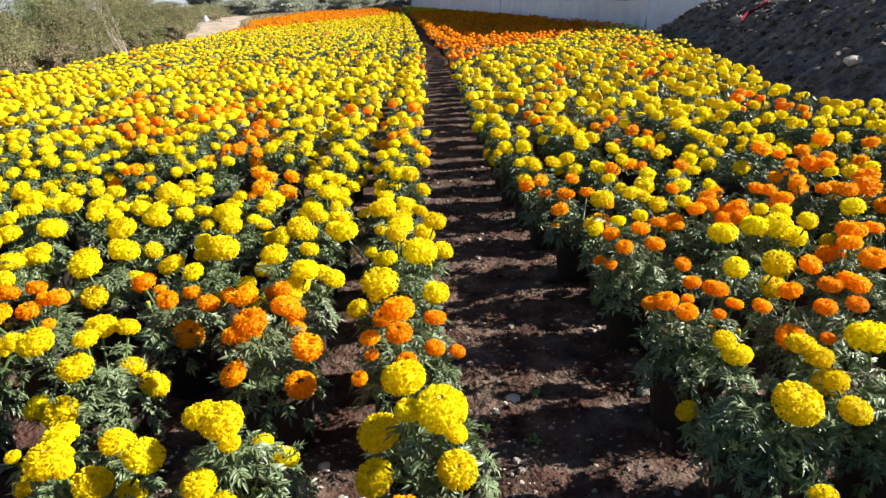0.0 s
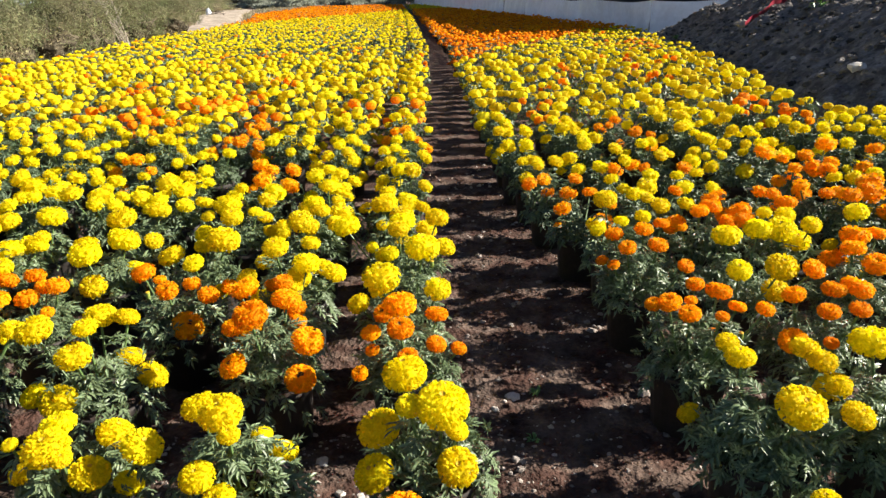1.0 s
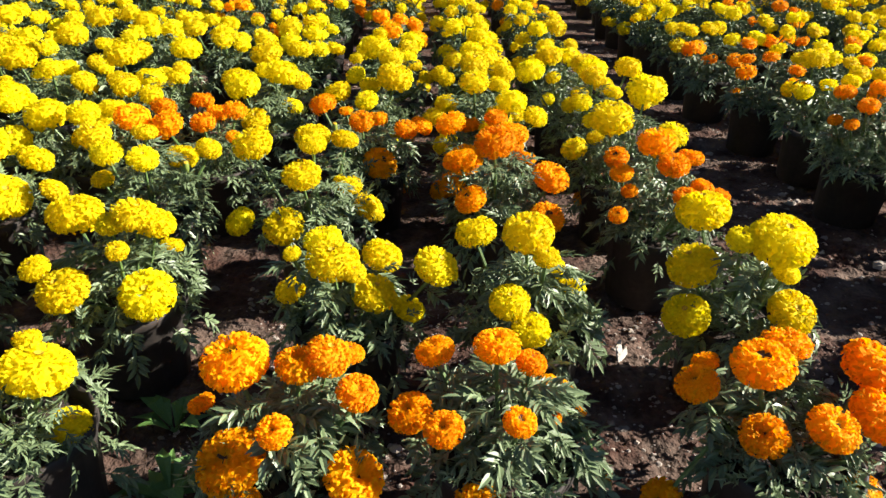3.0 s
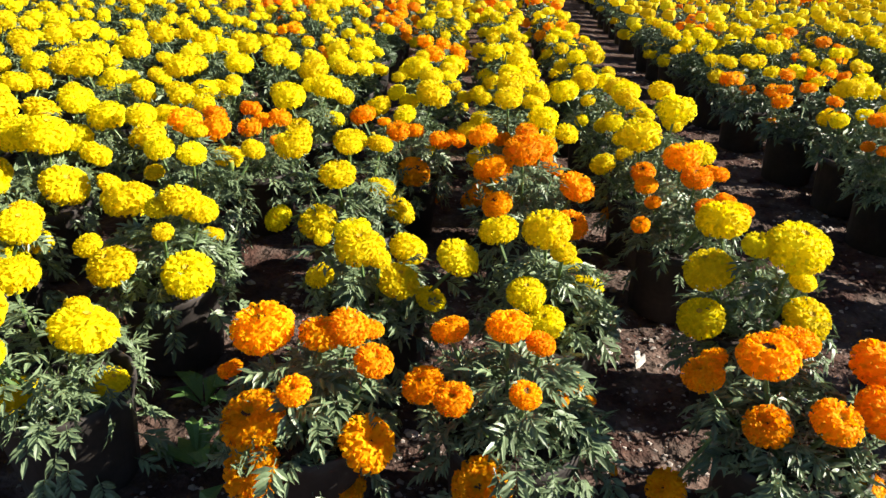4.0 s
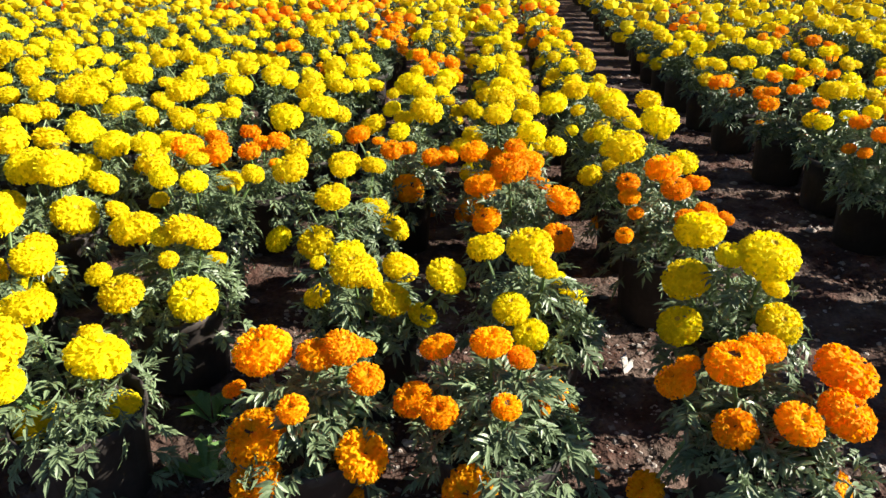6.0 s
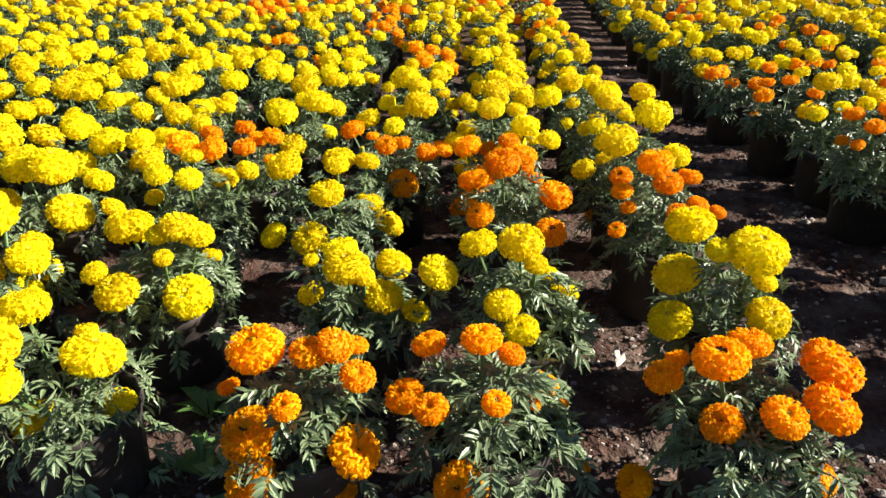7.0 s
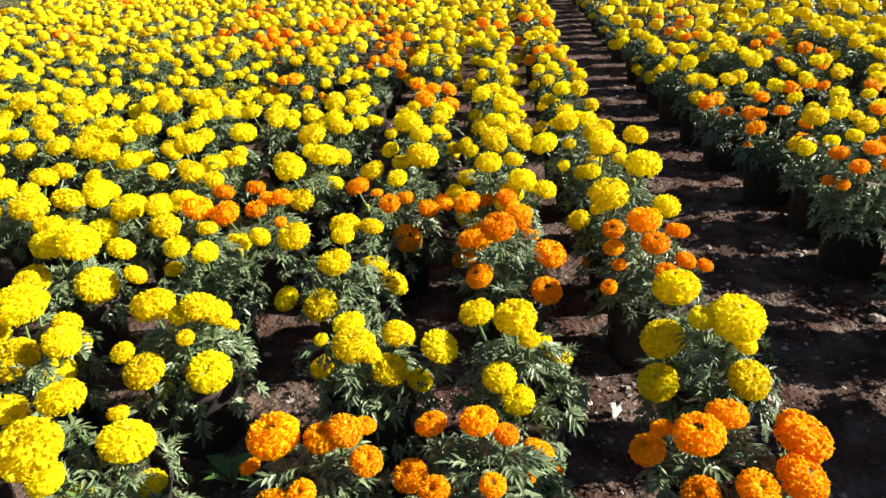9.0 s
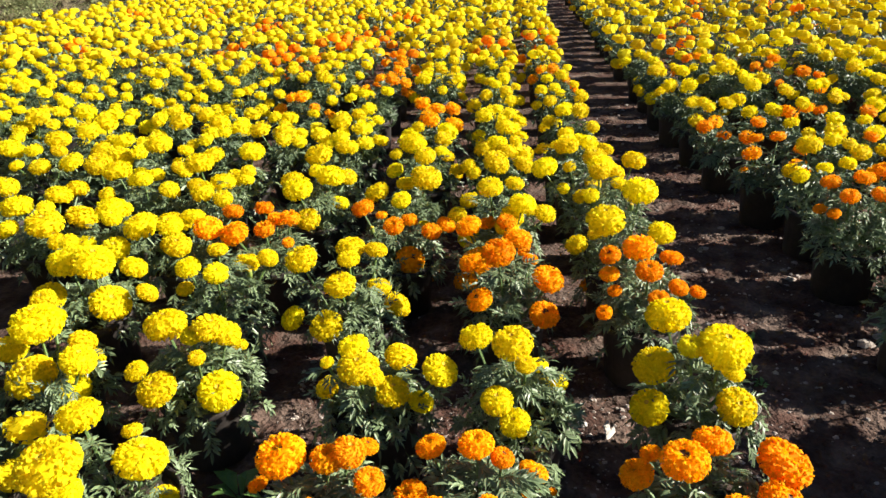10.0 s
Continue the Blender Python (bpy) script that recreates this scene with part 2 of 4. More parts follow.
def leaf(rng, pairs, hi=2):
    """A pinnate leaf one long, along +y, its face up, drooping at the tip."""
    v, f = [], []

    def leaflet(p, d, ln, wd):
        d = unit(d)
        side = unit(np.cross(d, (0, 0, 1)))
        n0 = len(v)
        fall = np.array((0, 0, -0.16 * ln))
        one, two, tip = p + d * ln * 0.34, p + d * ln * 0.68 + fall * 0.4, p + d * ln + fall
        up = np.array((0, 0, 0.45 * wd))
        if hi == 1:
            v.extend([p, one - side * wd + up, tip, one + side * wd + up, one])
            f.extend([(n0, n0 + 1, n0 + 4), (n0 + 1, n0 + 2, n0 + 4), (n0, n0 + 4, n0 + 3), (n0 + 4, n0 + 2, n0 + 3)])
        elif hi:
            v.extend([p, one, two, tip, one + side * wd + up, two + side * wd * 0.8 + up, one - side * wd + up, two - side * wd * 0.8 + up])
            f.extend([(n0, n0 + 1, n0 + 4), (n0 + 1, n0 + 2, n0 + 5, n0 + 4), (n0 + 2, n0 + 3, n0 + 5),
                      (n0, n0 + 6, n0 + 1), (n0 + 1, n0 + 6, n0 + 7, n0 + 2), (n0 + 2, n0 + 7, n0 + 3)])
        else:
            v.extend([p, one - side * wd + up, tip, one + side * wd + up])
            f.append((n0, n0 + 1, n0 + 2, n0 + 3))
    spine = lambda u: np.array((0, 0.10 + u * 0.50, 0.08 * np.sin(u * 2.6) - 0.14 * u * u))
    for i in range(pairs):
        u = 0.18 + 0.82 * i / pairs
        for sgn in (-1, 1):
            a = radians(58 - 18 * u + rng.uniform(-16, 16))
            leaflet(spine(u), np.array((sgn * np.sin(a), np.cos(a), rng.uniform(-0.35, 0.35))), rng.uniform(0.34, 0.52) * (1 - 0.35 * abs(u - 0.5)), 0.062 if hi else 0.090)
    leaflet(spine(1.0), np.array((0, 1.0, -0.25)), 0.46, 0.066 if hi else 0.095)
    if hi:
        n0 = len(v)
        v.extend([np.array((0.012, 0, 0)), np.array((-0.012, 0, 0)), spine(0.5), spine(1.0)])
        f.extend([(n0, n0 + 2, n0 + 1), (n0, n0 + 3, n0 + 2)])
    return np.array(v), f


LRNG = np.random.default_rng(5)
LEAVES_HI = [leaf(LRNG, 5) for _ in range(10)]
LEAVES_NEXT = [leaf(LRNG, 4, 1) for _ in range(6)]
LEAVES_MID = [leaf(LRNG, 3, 0) for _ in range(5)]


def basis(out, up):
    """Rows x, y, z with y along out and z near up."""
    y = unit(out)
    x = unit(np.cross(y, up))
    return np.array((x, y, np.cross(x, y)))


def foliage(rng, tops, rim, count, leaves, radius=0.17, grow=1.0, low=0.0, fill=0.6, beside=()):
    """Stems from the pot to the flowers and the leaves round them. tops: (x, y, z, across); low: how far leaves hang over the rim."""
    s = Soup()
    high = max(t[2] for t in tops)
    heads = np.array([t for t in [*tops, *beside] if t[3] > 0.028]).reshape(-1, 4)
    for x, y, z, d in tops:
        foot = np.array((x * 0.3, y * 0.3, rim))
        top = np.array((x, y, z - 0.17 * d))
        mid = np.array((x * 0.72, y * 0.72, max(rim + 0.03, rim * 0.45 + top[2] * 0.55)))
        tube(s, [foot, mid, top * 0.85 + mid * 0.15, top], [0.0042, 0.0036, 0.0036, 0.15 * d], 5, 1)
    for i in range(int(count * fill)):                # the close inner leaves round the stems
        a, r, u = rng.uniform(0, 6.28), radius * 0.8 * math.sqrt(rng.uniform(0, 1)), rng.uniform(0, 1)
        p = np.array((r * math.cos(a), r * math.sin(a), rim - 0.01 + (high - 0.085 - rim) * u * (1 - 0.35 * r / radius)))
        e, g = unit(rng.normal(size=3)), unit(rng.normal(size=3))
        if leaves is LEAVES_MID:
            s.add([p - e * 0.026, p + g * 0.008, p + e * 0.026, p - g * 0.008], [(0, 1, 2, 3)], 0)
        else:
            s.add(p + rng.uniform(0.04, 0.058) * LEAVES_NEXT[i % len(LEAVES_NEXT)][0] @ basis(e, g), LEAVES_NEXT[i % len(LEAVES_NEXT)][1], 0)
    for i in range(count):
        if i % 5 < 2:                                 # whorls close under the flowers
            x, y, z, d = tops[rng.integers(len(tops))]
            u = rng.uniform(0.55, 0.97)
            p = np.array((x * (0.3 + 0.7 * u), y * (0.3 + 0.7 * u), rim + (z - 0.34 * d - rim) * u))
            a = rng.uniform(0, 2 * np.pi)
            out = np.array((np.cos(a), np.sin(a), rng.uniform(-0.45, 0.45)))
        elif i % 10 in (4, 8) and low > 0:                  # leaves hanging over the pot's rim
            a, r = rng.uniform(0, 6.28), rng.uniform(0.09, 0.125)
            p = np.array((r * np.cos(a), r * np.sin(a), rim + rng.uniform(-low, 0.05)))
            out = np.array((np.cos(a), np.sin(a), rng.uniform(-1.2, -0.2)))
        else:
            a, h = rng.uniform(0, 2 * np.pi), rng.uniform(0.0, 1.0) ** 0.75
            r = radius * np.sqrt(max(0.08, 1 - (0.93 * h) ** 2.8)) * rng.uniform(0.15, 0.58)
            p = np.array((r * np.cos(a), r * np.sin(a), rim + 0.01 + (high - 0.06 - rim) * h))
            a += rng.uniform(-0.7, 0.7)
            out = np.array((np.cos(a), np.sin(a), rng.uniform(-0.8, 0.25) + 0.35 * h))
        lv, lf = leaves[rng.integers(len(leaves))]
        size = rng.uniform(0.048, 0.076) * grow
        tip = p + 0.75 * size * unit(out)
        if len(heads) and np.any(np.minimum(np.linalg.norm(heads[:, :3] - tip, axis=1), np.linalg.norm(heads[:, :3] - p, axis=1)) < 0.62 * heads[:, 3]):
            continue                                  # no leaf grows through a flower
        b = basis(out, (rng.uniform(-0.35, 0.35), rng.uniform(-0.35, 0.35), 1.0))
        s.add(p + size * lv @ b, lf, 0)
    return s


FRNG = np.random.default_rng(11)
HEADS = {}
for key, mats in (("Y", [M_YELLOW, M_OLIVE]), ("O", [M_ORANGE, M_CENTRE]), ("G", [M_GOLD, M_OLIVE])):
    pit, eye = (0.13, 0.115) if key == "O" else (0.03, 0.06)
    HEADS[key] = [flower_head(FRNG, 300 - 25 * q, 3, pit + 0.02 * q, 14, 4, eye).mesh("flower_" + key, mats) for q in range(5)]
    HEADS[key + "n"] = [flower_head(FRNG, 160, 3, pit + 0.01 * q, 12, 3, eye).mesh("flower_next_" + key, mats) for q in range(4)]
    HEADS[key + "m"] = [flower_head(FRNG, 80, 2, pit, 8, 2, eye).mesh("flower_mid_" + key, mats) for q in range(3)]
Y, O, G = "Y", "O", "G"


def pot_mesh():
    s = Soup()
    lathe(s, [(0.0, 0.0), (0.086, 0.0), (0.091, 0.004), (0.105, 0.172), (0.112, 0.176), (0.113, 0.196), (0.109, 0.199), (0.103, 0.178)], 18)
    return s.mesh("pot", [M_POT], True)


def soil_mesh():
    s = Soup()
    r = np.random.default_rng(3)
    lathe(s, [(0.103, 0.176), (0.07, 0.184), (0.03, 0.182), (0.0, 0.188)], 16)
    s.v[0] += r.uniform(-0.003, 0.003, s.v[0].shape)
    return s.mesh("potting_soil", [M_COMPOST], True)


def bud_mesh():
    s = Soup()
    lathe(s, [(0.0, -0.016), (0.0045, -0.014), (0.0075, -0.004), (0.0082, 0.006), (0.0072, 0.012)], 8, 0)
    lathe(s, [(0.0072, 0.012), (0.0060, 0.0150), (0.003, 0.0145), (0.0, 0.014)], 8, 1)
    return s.mesh("bud", [M_BUD, M_OLIVE], True)


POT, SOIL, BUD = pot_mesh(), soil_mesh(), bud_mesh()
RIM = 0.184
WORDS = {"Y": "yellow", "O": "orange", "G": "golden"}
GROUP = "potted marigolds in rows"


def marigold(x, y, heads, rng, leaves, count, fine, buds=0, turn=0.0, radius=0.17, low=0.0, beside=()):
    """A potted marigold: heads are (colour, dx, dy, z, across); beside: its neighbours' heads (dx, dy, z, across)."""
    plant = new("potted_marigold")
    plant.empty_display_size = 0.1
    plant.matrix_basis = pose(x, y, 0, 0, 0, turn)
    colours = sorted({h[0] for h in heads}, key=lambda c: -sum(h[0] == c for h in heads))
    words = WORDS[colours[0]] + (" and " + WORDS[colours[1]] if len(colours) > 1 else "")
    many = "many" if len(heads) > 6 else "several" if len(heads) > 3 else "few"
    tagged(plant, f"{words} marigold with {many} ruffled heads in dark pot", "potted plant", GROUP)
    part("pot", POT, plant, pose(0, 0, 0, 0, 0, rng.uniform(0, 360)), "dark plastic nursery pot")
    part("potting_soil", SOIL, plant)
    tops = [(h[1], h[2], h[3], h[4]) for h in heads]
    bud_at = [(rng.uniform(-0.12, 0.12), rng.uniform(-0.12, 0.12), rng.uniform(0.25, 0.34), 0.020) for _ in range(buds)]
    bud_at = [b for b in bud_at if all(math.hypot(b[0] - t[0], b[1] - t[1] - 0.03) > 0.75 * t[3] for t in tops)]
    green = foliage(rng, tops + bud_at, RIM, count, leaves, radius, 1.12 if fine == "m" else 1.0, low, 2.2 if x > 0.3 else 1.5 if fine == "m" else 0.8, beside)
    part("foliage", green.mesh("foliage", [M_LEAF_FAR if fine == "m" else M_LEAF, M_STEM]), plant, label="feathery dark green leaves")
    for c, dx, dy, z, d in heads:
        nod = max(0.0, 0.38 - z) * 120 + rng.uniform(0, 14)
        a = math.atan2(dy, dx) + rng.uniform(-0.5, 0.5)
        tilt = Matrix.Rotation(radians(min(nod + 60 * math.hypot(dx, dy), 52)), 4, (-math.sin(a), math.cos(a), 0))
        pool = HEADS[c + fine]
        m = Matrix.Translation((dx, dy, z)) @ tilt @ Matrix.Rotation(rng.uniform(0, 6.28), 4, "Z") @ Matrix.Diagonal((d, d, d * rng.uniform(0.90, 1.10), 1))
        part("flower", pool[rng.integers(len(pool))], plant, m, WORDS[c] + " ruffled flower head")
    for bx, by, bz, bd in bud_at:
        part("bud", BUD, plant, (bx, by, bz), "green unopened bud")
    return plant


PRNG = np.random.default_rng(21)
SPOTS, NEAR = [], []


def random_heads(rng, colour, n, high=0.40, spread=0.165):
    heads = []
    for i in range(120):
        if len(heads) == n:
            break
        a, r = rng.uniform(0, 2 * np.pi), spread * np.sqrt(rng.uniform(0, 1))
        z = high - 0.9 * r * r / 0.15 * rng.uniform(0.3, 1.6) - rng.uniform(0, 0.035)
        d = rng.uniform(0.066, 0.105)
        p = (r * math.cos(a), r * math.sin(a), z)
        if all(math.dist(p, h[1:4]) > 0.56 * (d + h[4]) for h in heads):
            heads.append((colour, *p, d))
    return heads


def near_plant(x, y, *heads):
    """A plant near the walk, its flower heads one by one."""
    SPOTS.append((x, y))
    across = x > 0.3                                  # the bed across the path
    heads = [(c, dx, dy, z, d * (1.0 if y < 1.15 else 1.06 if y < 2.4 and x < 0.3 else 0.97 if x > 0.3 else 1.04)) for c, dx, dy, z, d in heads]
    main = max((Y, O, G), key=lambda c: sum(h[0] == c for h in heads))
    if y > 1.95 or x < -1.6 or (across and x > 0.9):
        for h in random_heads(PRNG, main, 6 if across else 12, 0.39):
            if len(heads) < (7 if across else 8 if x < -1.6 else 10 if y < 2.2 else 12) and h[3] > 0.28 and all(math.dist(h[1:4], k[1:4]) > 0.5 * (h[4] + k[4]) for k in heads):
                heads.append(h)
    NEAR.append((x, y, heads))


def grow_near_plants():
    for x, y, heads in NEAR:
        across = x > 0.3
        beside = [(a + h[1] - x, b + h[2] - y, h[3], h[4]) for a, b, hs in NEAR if 0 < math.hypot(a - x, b - y) < 0.6 for h in hs]
        fine = "" if y < 1.9 else "n" if y < 2.9 else "m"
        wide = max(0.13 if across else 0.14 if y < 1.2 else 0.15, min(0.17, max(math.hypot(h[1], h[2]) for h in heads) + 0.02))
        leaves = LEAVES_HI if y < 1.6 else LEAVES_NEXT if y < 2.5 else LEAVES_MID
        marigold(x, y, heads, PRNG, leaves, (185 if across else 165) if y < 1.75 else 120 if across else 185 if y < 2.5 else 140, fine, int(PRNG.integers(0, 4)) if y < 2.5 else 0, 0.0, wide, 0.13 if x < -1.1 and y < 1.2 else 0.02 if across and y > 1.75 else 0.06, beside)


# ---- the setting ----
def soft_noise(x, y, s, seed=0.0):
    return noise.noise((x * s + seed, y * s - seed, seed * 0.37))


def bend(y):
    """How far the path has swung to the side at y."""
    return float(np.interp(y, [1.3, 4, 14, 37, 120], [0, -0.2, -0.5, -2.0, -8.0]))


def ground_height(x, y):
    h = 0.012 * soft_noise(x, y, 2.2, 3.0) + 0.010 * soft_noise(x, y, 7.0, 8.0) + 0.007 * soft_noise(x, y, 19.0, 1.0)
    if -1.6 < x < 1.4 and 0.4 < y < 4.3:
        h += 0.011 * max(0.0, soft_noise(x, y, 34.0, 5.0)) + 0.004 * soft_noise(x, y, 60.0, 7.0)
    return h * (1.0 if abs(y) < 12 and abs(x) < 8 else 0.3)


def graded(lo, hi, near_lo, near_hi, step, grow=1.35):
    out = list(np.arange(near_lo, near_hi, step))
    d, a = step, near_lo
    while a > lo:
        d *= grow
        a = max(lo, a - d)
        out.insert(0, a)
    d, a = step, out[-1]
    while a < hi:
        d *= grow
        a = min(hi, a + d)
        out.append(a)
    return out


def build_ground():
    xs, ys = graded(-2500, 2500, -1.6, 1.4, 0.0145), graded(-2500, 2500, 0.5, 4.2, 0.0145)
    v = [(x, y, ground_height(x, y)) for y in ys for x in xs]
    n = len(xs)
    s = Soup()
    s.add(v, [(j * n + i, j * n + i + 1, (j + 1) * n + i + 1, (j + 1) * n + i) for j in range(len(ys) - 1) for i in range(n - 1)])
    tagged(new("ground", s.mesh("ground", [M_SOIL], False)), "dark brown bare soil with small clods", "ground", kind="structure")


build_ground()


def pebble(rng, soup, x, y, size, slot=0):
    """A rough lump lying in the soil."""
    ang = rng.uniform(0, 6.28)
    rings, k = ([(0.6, -0.35), (1.0, 0.05), (0.85, 0.55), (0.40, 0.85)], 7) if size > 0.012 else ([(1.0, -0.1), (0.45, 0.6)], 5)
    v = []
    for r, z in rings:
        for j in range(k):
            a = ang + j * 2 * np.pi / k
            q = r * rng.uniform(0.68, 1.22)
            v.append((x + size * q * np.cos(a), y + size * 0.8 * q * np.sin(a), ground_height(x, y) + size * (z * 0.75 + rng.uniform(-0.16, 0.16))))
    f = [(i * k + j, i * k + (j + 1) % k, (i + 1) * k + (j + 1) % k, (i + 1) * k + j) for i in range(len(rings) - 1) for j in range(k)]
    soup.add(v, f + [tuple(range((len(rings) - 1) * k, len(rings) * k))], slot)


def build_pebbles():
    rng = np.random.default_rng(8)
    clods, s = Soup(), Soup()
    for i in range(9500):
        y = 0.6 + 4.6 * rng.uniform() ** 1.5
        x = rng.uniform(-0.1, 0.8) + bend(y) if i % 5 < 3 else rng.uniform(-1.7, 0.9)
        size = 0.003 + 0.012 * rng.uniform() ** 3.5
        pebble(rng, s if i % 4 == 0 else clods, x, y, size)
    for i in range(4500):                             # grit between the first pots
        pebble(rng, s if i % 2 else clods, rng.uniform(-1.15, 0.2), rng.uniform(0.85, 1.75), 0.0025 + 0.009 * rng.uniform() ** 3)
    for i in range(160):                              # a little heap of grit
        pebble(rng, s if i % 3 else clods, -0.60 + rng.normal(0, 0.035), 1.0 + rng.normal(0, 0.02), rng.uniform(0.003, 0.008))
    for i in range(70):                               # a little heap of clods at the foot of the bed
        pebble(rng, clods, 0.56 + rng.normal(0, 0.05), 2.0 + rng.normal(0, 0.03), rng.uniform(0.005, 0.017))
    tagged(new("gravel", s.mesh("gravel", [M_STONE])), "small grey pebbles lying scattered over the soil", "pebbles", kind="stuff")
    tagged(new("soil_clods", clods.mesh("soil_clods", [M_SOIL])), "crumbs and clods of brown soil", "soil", kind="stuff")
    for x, y, size in ((0.18, 1.925, 0.024), (-0.37, 1.62, 0.022), (0.52, 2.36, 0.02), (-0.30, 1.50, 0.016), (0.60, 1.93, 0.026), (0.66, 1.98, 0.022), (0.12, 1.86, 0.014)):
        s = Soup()
        pebble(rng, s, 0, 0, size)
        s.v[0][:, 2] -= ground_height(0, 0)
        ob = new("stone", s.mesh("stone", [M_PALE if x < 0.4 else M_STONE]))
        ob.location = (x, y, ground_height(x, y))
        tagged(ob, "pale rough stone lying on the bare soil", "stone", "stones on the path")


build_pebbles()


def build_scrap():
    s = Soup()
    for x, y, z, w, h in ((0.0, 0.0, 0.0, 0.009, 0.040), (0.012, -0.001, 0.0, 0.013, 0.016)):
        v = [(x + i * w, y + j * 0.0015 + 0.35 * k * h, z + k * h + 0.004 * i) for k in (0, 1) for j in (-1, 1) for i in (-1, 1)]
        s.add(v, [(0, 1, 5, 4), (2, 6, 7, 3), (0, 4, 6, 2), (1, 3, 7, 5), (4, 5, 7, 6), (0, 2, 3, 1)])
    ob = new("plastic_scrap", s.mesh("plastic_scrap", [M_PALE]))
    ob.matrix_basis = pose(-0.235, 1.45, ground_height(-0.235, 1.45) + 0.002, 0, 0, 48)
    tagged(ob, "small bent white plastic scrap lying in the soil", "litter")


build_scrap()


# greenhouse beside the far end of the field
GH_X, GH_Y, GH_SLOPE, BAY, BAYS = 5.2, 18.0, -0.12, 4.7, 19


def gh(v, u, z):
    """A greenhouse place: v into it, u along its wall."""
    return np.array((GH_X + v + GH_SLOPE * u, GH_Y + u, z))


def box(soup, corners, slot=0):
    soup.add(corners, [(0, 3, 2, 1), (4, 5, 6, 7), (0, 1, 5, 4), (1, 2, 6, 5), (2, 3, 7, 6), (3, 0, 4, 7)], slot)


def build_greenhouse():
    top = tagged(new("greenhouse"), "long plastic greenhouse with pale posts and white sheet skirt", "greenhouse")
    long = BAY * BAYS
    eave, ridge = 2.85, 4.5
    rng = np.random.default_rng(4)
    s = Soup()                                        # hanging white skirt with folds
    us = np.arange(0, long + 0.01, 0.26)
    v = []
    for u in us:
        sag = 0.06 * abs(math.sin(math.pi * u / BAY)) + 0.03 * noise.noise((u * 0.5, 0, 0))
        for k in range(7):
            z = k / 6
            v.append(gh(-0.06 + 0.07 * noise.noise((u * 1.1, z * 1.5, 2.0)) + 0.03 * math.sin(u * 5.0 + 2 * z), u, z * (1.0 + 0.006 * min(u, 40) - sag)))
    s.add(v, [(i * 7 + k, i * 7 + k + 1, (i + 1) * 7 + k + 1, (i + 1) * 7 + k) for i in range(len(us) - 1) for k in range(6)])
    v = []
    for i in range(30):                               # and round the front end
        d = i * 0.27
        sag = 0.10 * abs(math.sin(math.pi * d / 2.6))
        for k in range(7):
            z = k / 6
            v.append(gh(d - 0.06, 0.05 * noise.noise((d * 1.3, z * 2, 5.0)) - 0.05, z * (1.0 + 0.05 * d - sag)))
    s.add(v, [(i * 7 + k, (i + 1) * 7 + k, (i + 1) * 7 + k + 1, i * 7 + k + 1) for i in range(29) for k in range(6)])
    part("skirt_sheet", s.mesh("skirt_sheet", [M_TARP], True), top, label="white plastic sheet with folds")
    for i in range(BAYS + 1):
        p = Soup()
        u = i * BAY
        tube(p, [gh(0, u, 0), gh(0.01 * rng.normal(), u, 1.5), gh(0.02 * rng.normal(), u, eave)], [0.045, 0.045, 0.045], 8)
        part("post", p.mesh("post", [M_POST], True), top, label="pale steel post")
        if i < 5:
            p = Soup()
            tube(p, [gh(0.02, u + 0.22, 0), gh(0.0, u + 0.1, eave)], [0.03, 0.03], 6)
            part("brace", p.mesh("brace", [M_POST], True), top)
    for v0 in (3.0, 6.0, 9.0):
        p = Soup()
        tube(p, [gh(v0, 0, 0), gh(v0, 0, eave)], [0.06, 0.06], 8)
        part("post", p.mesh("post", [M_POST], True), top, label="pale steel post")
    p = Soup()
    tube(p, [gh(0, 0, eave), gh(0, long, eave)], [0.06, 0.06], 6)
    part("eave_rail", p.mesh("eave_rail", [M_POST], True), top)
    s = Soup()                                        # arched roof film with a ragged hanging edge
    prof = [(-0.45, eave - 0.28), (-0.05, eave + 0.05), (1.2, eave + 0.75), (2.8, ridge - 0.35), (4.5, ridge), (6.2, ridge - 0.35), (9.0, eave)]
    v = []
    us = np.arange(-0.3, long, 0.65)
    for u in us:
        for k, (a, z) in enumerate(prof):
            w = 0.10 * noise.noise((u * 0.8, k * 0.7, 9.0)) * (2.0 if k == 0 else 0.7)
            v.append(gh(a, u, z + w))
    n = len(prof)
    s.add(v, [(i * n + k, (i + 1) * n + k, (i + 1) * n + k + 1, i * n + k + 1) for i in range(len(us) - 1) for k in range(n - 1)])
    part("roof_film", s.mesh("roof_film", [M_ROOF], True), top, label="grey translucent roof film")
    s = Soup()                                        # a closed black box added for the darkness inside
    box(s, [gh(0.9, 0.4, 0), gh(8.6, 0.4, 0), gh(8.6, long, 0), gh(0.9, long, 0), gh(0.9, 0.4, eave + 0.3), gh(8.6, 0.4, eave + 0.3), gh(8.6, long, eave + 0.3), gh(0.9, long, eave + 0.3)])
    part("shade_cloth", s.mesh("shade_cloth", [M_DARK_INSIDE]), top, label="black box standing in for the dark interior")
    s = Soup()                                        # front gable film above the opening
    s.add([gh(-0.3, -0.02, eave - 0.2), gh(9, -0.02, eave - 0.1), gh(9, -0.02, eave + 0.1), gh(6.2, -0.02, ridge - 0.4), gh(4.5, -0.02, ridge), gh(2.8, -0.02, ridge - 0.4), gh(1.2, -0.02, eave + 0.7)], [(0, 1, 2, 3, 4, 5, 6)])
    part("gable_film", s.mesh("gable_film", [M_ROOF]), top)


build_greenhouse()


def mound_toe(y):
    return float(np.interp(y, [3, 6, 11, 15], [3.1, 3.2, 3.95, 4.5]))


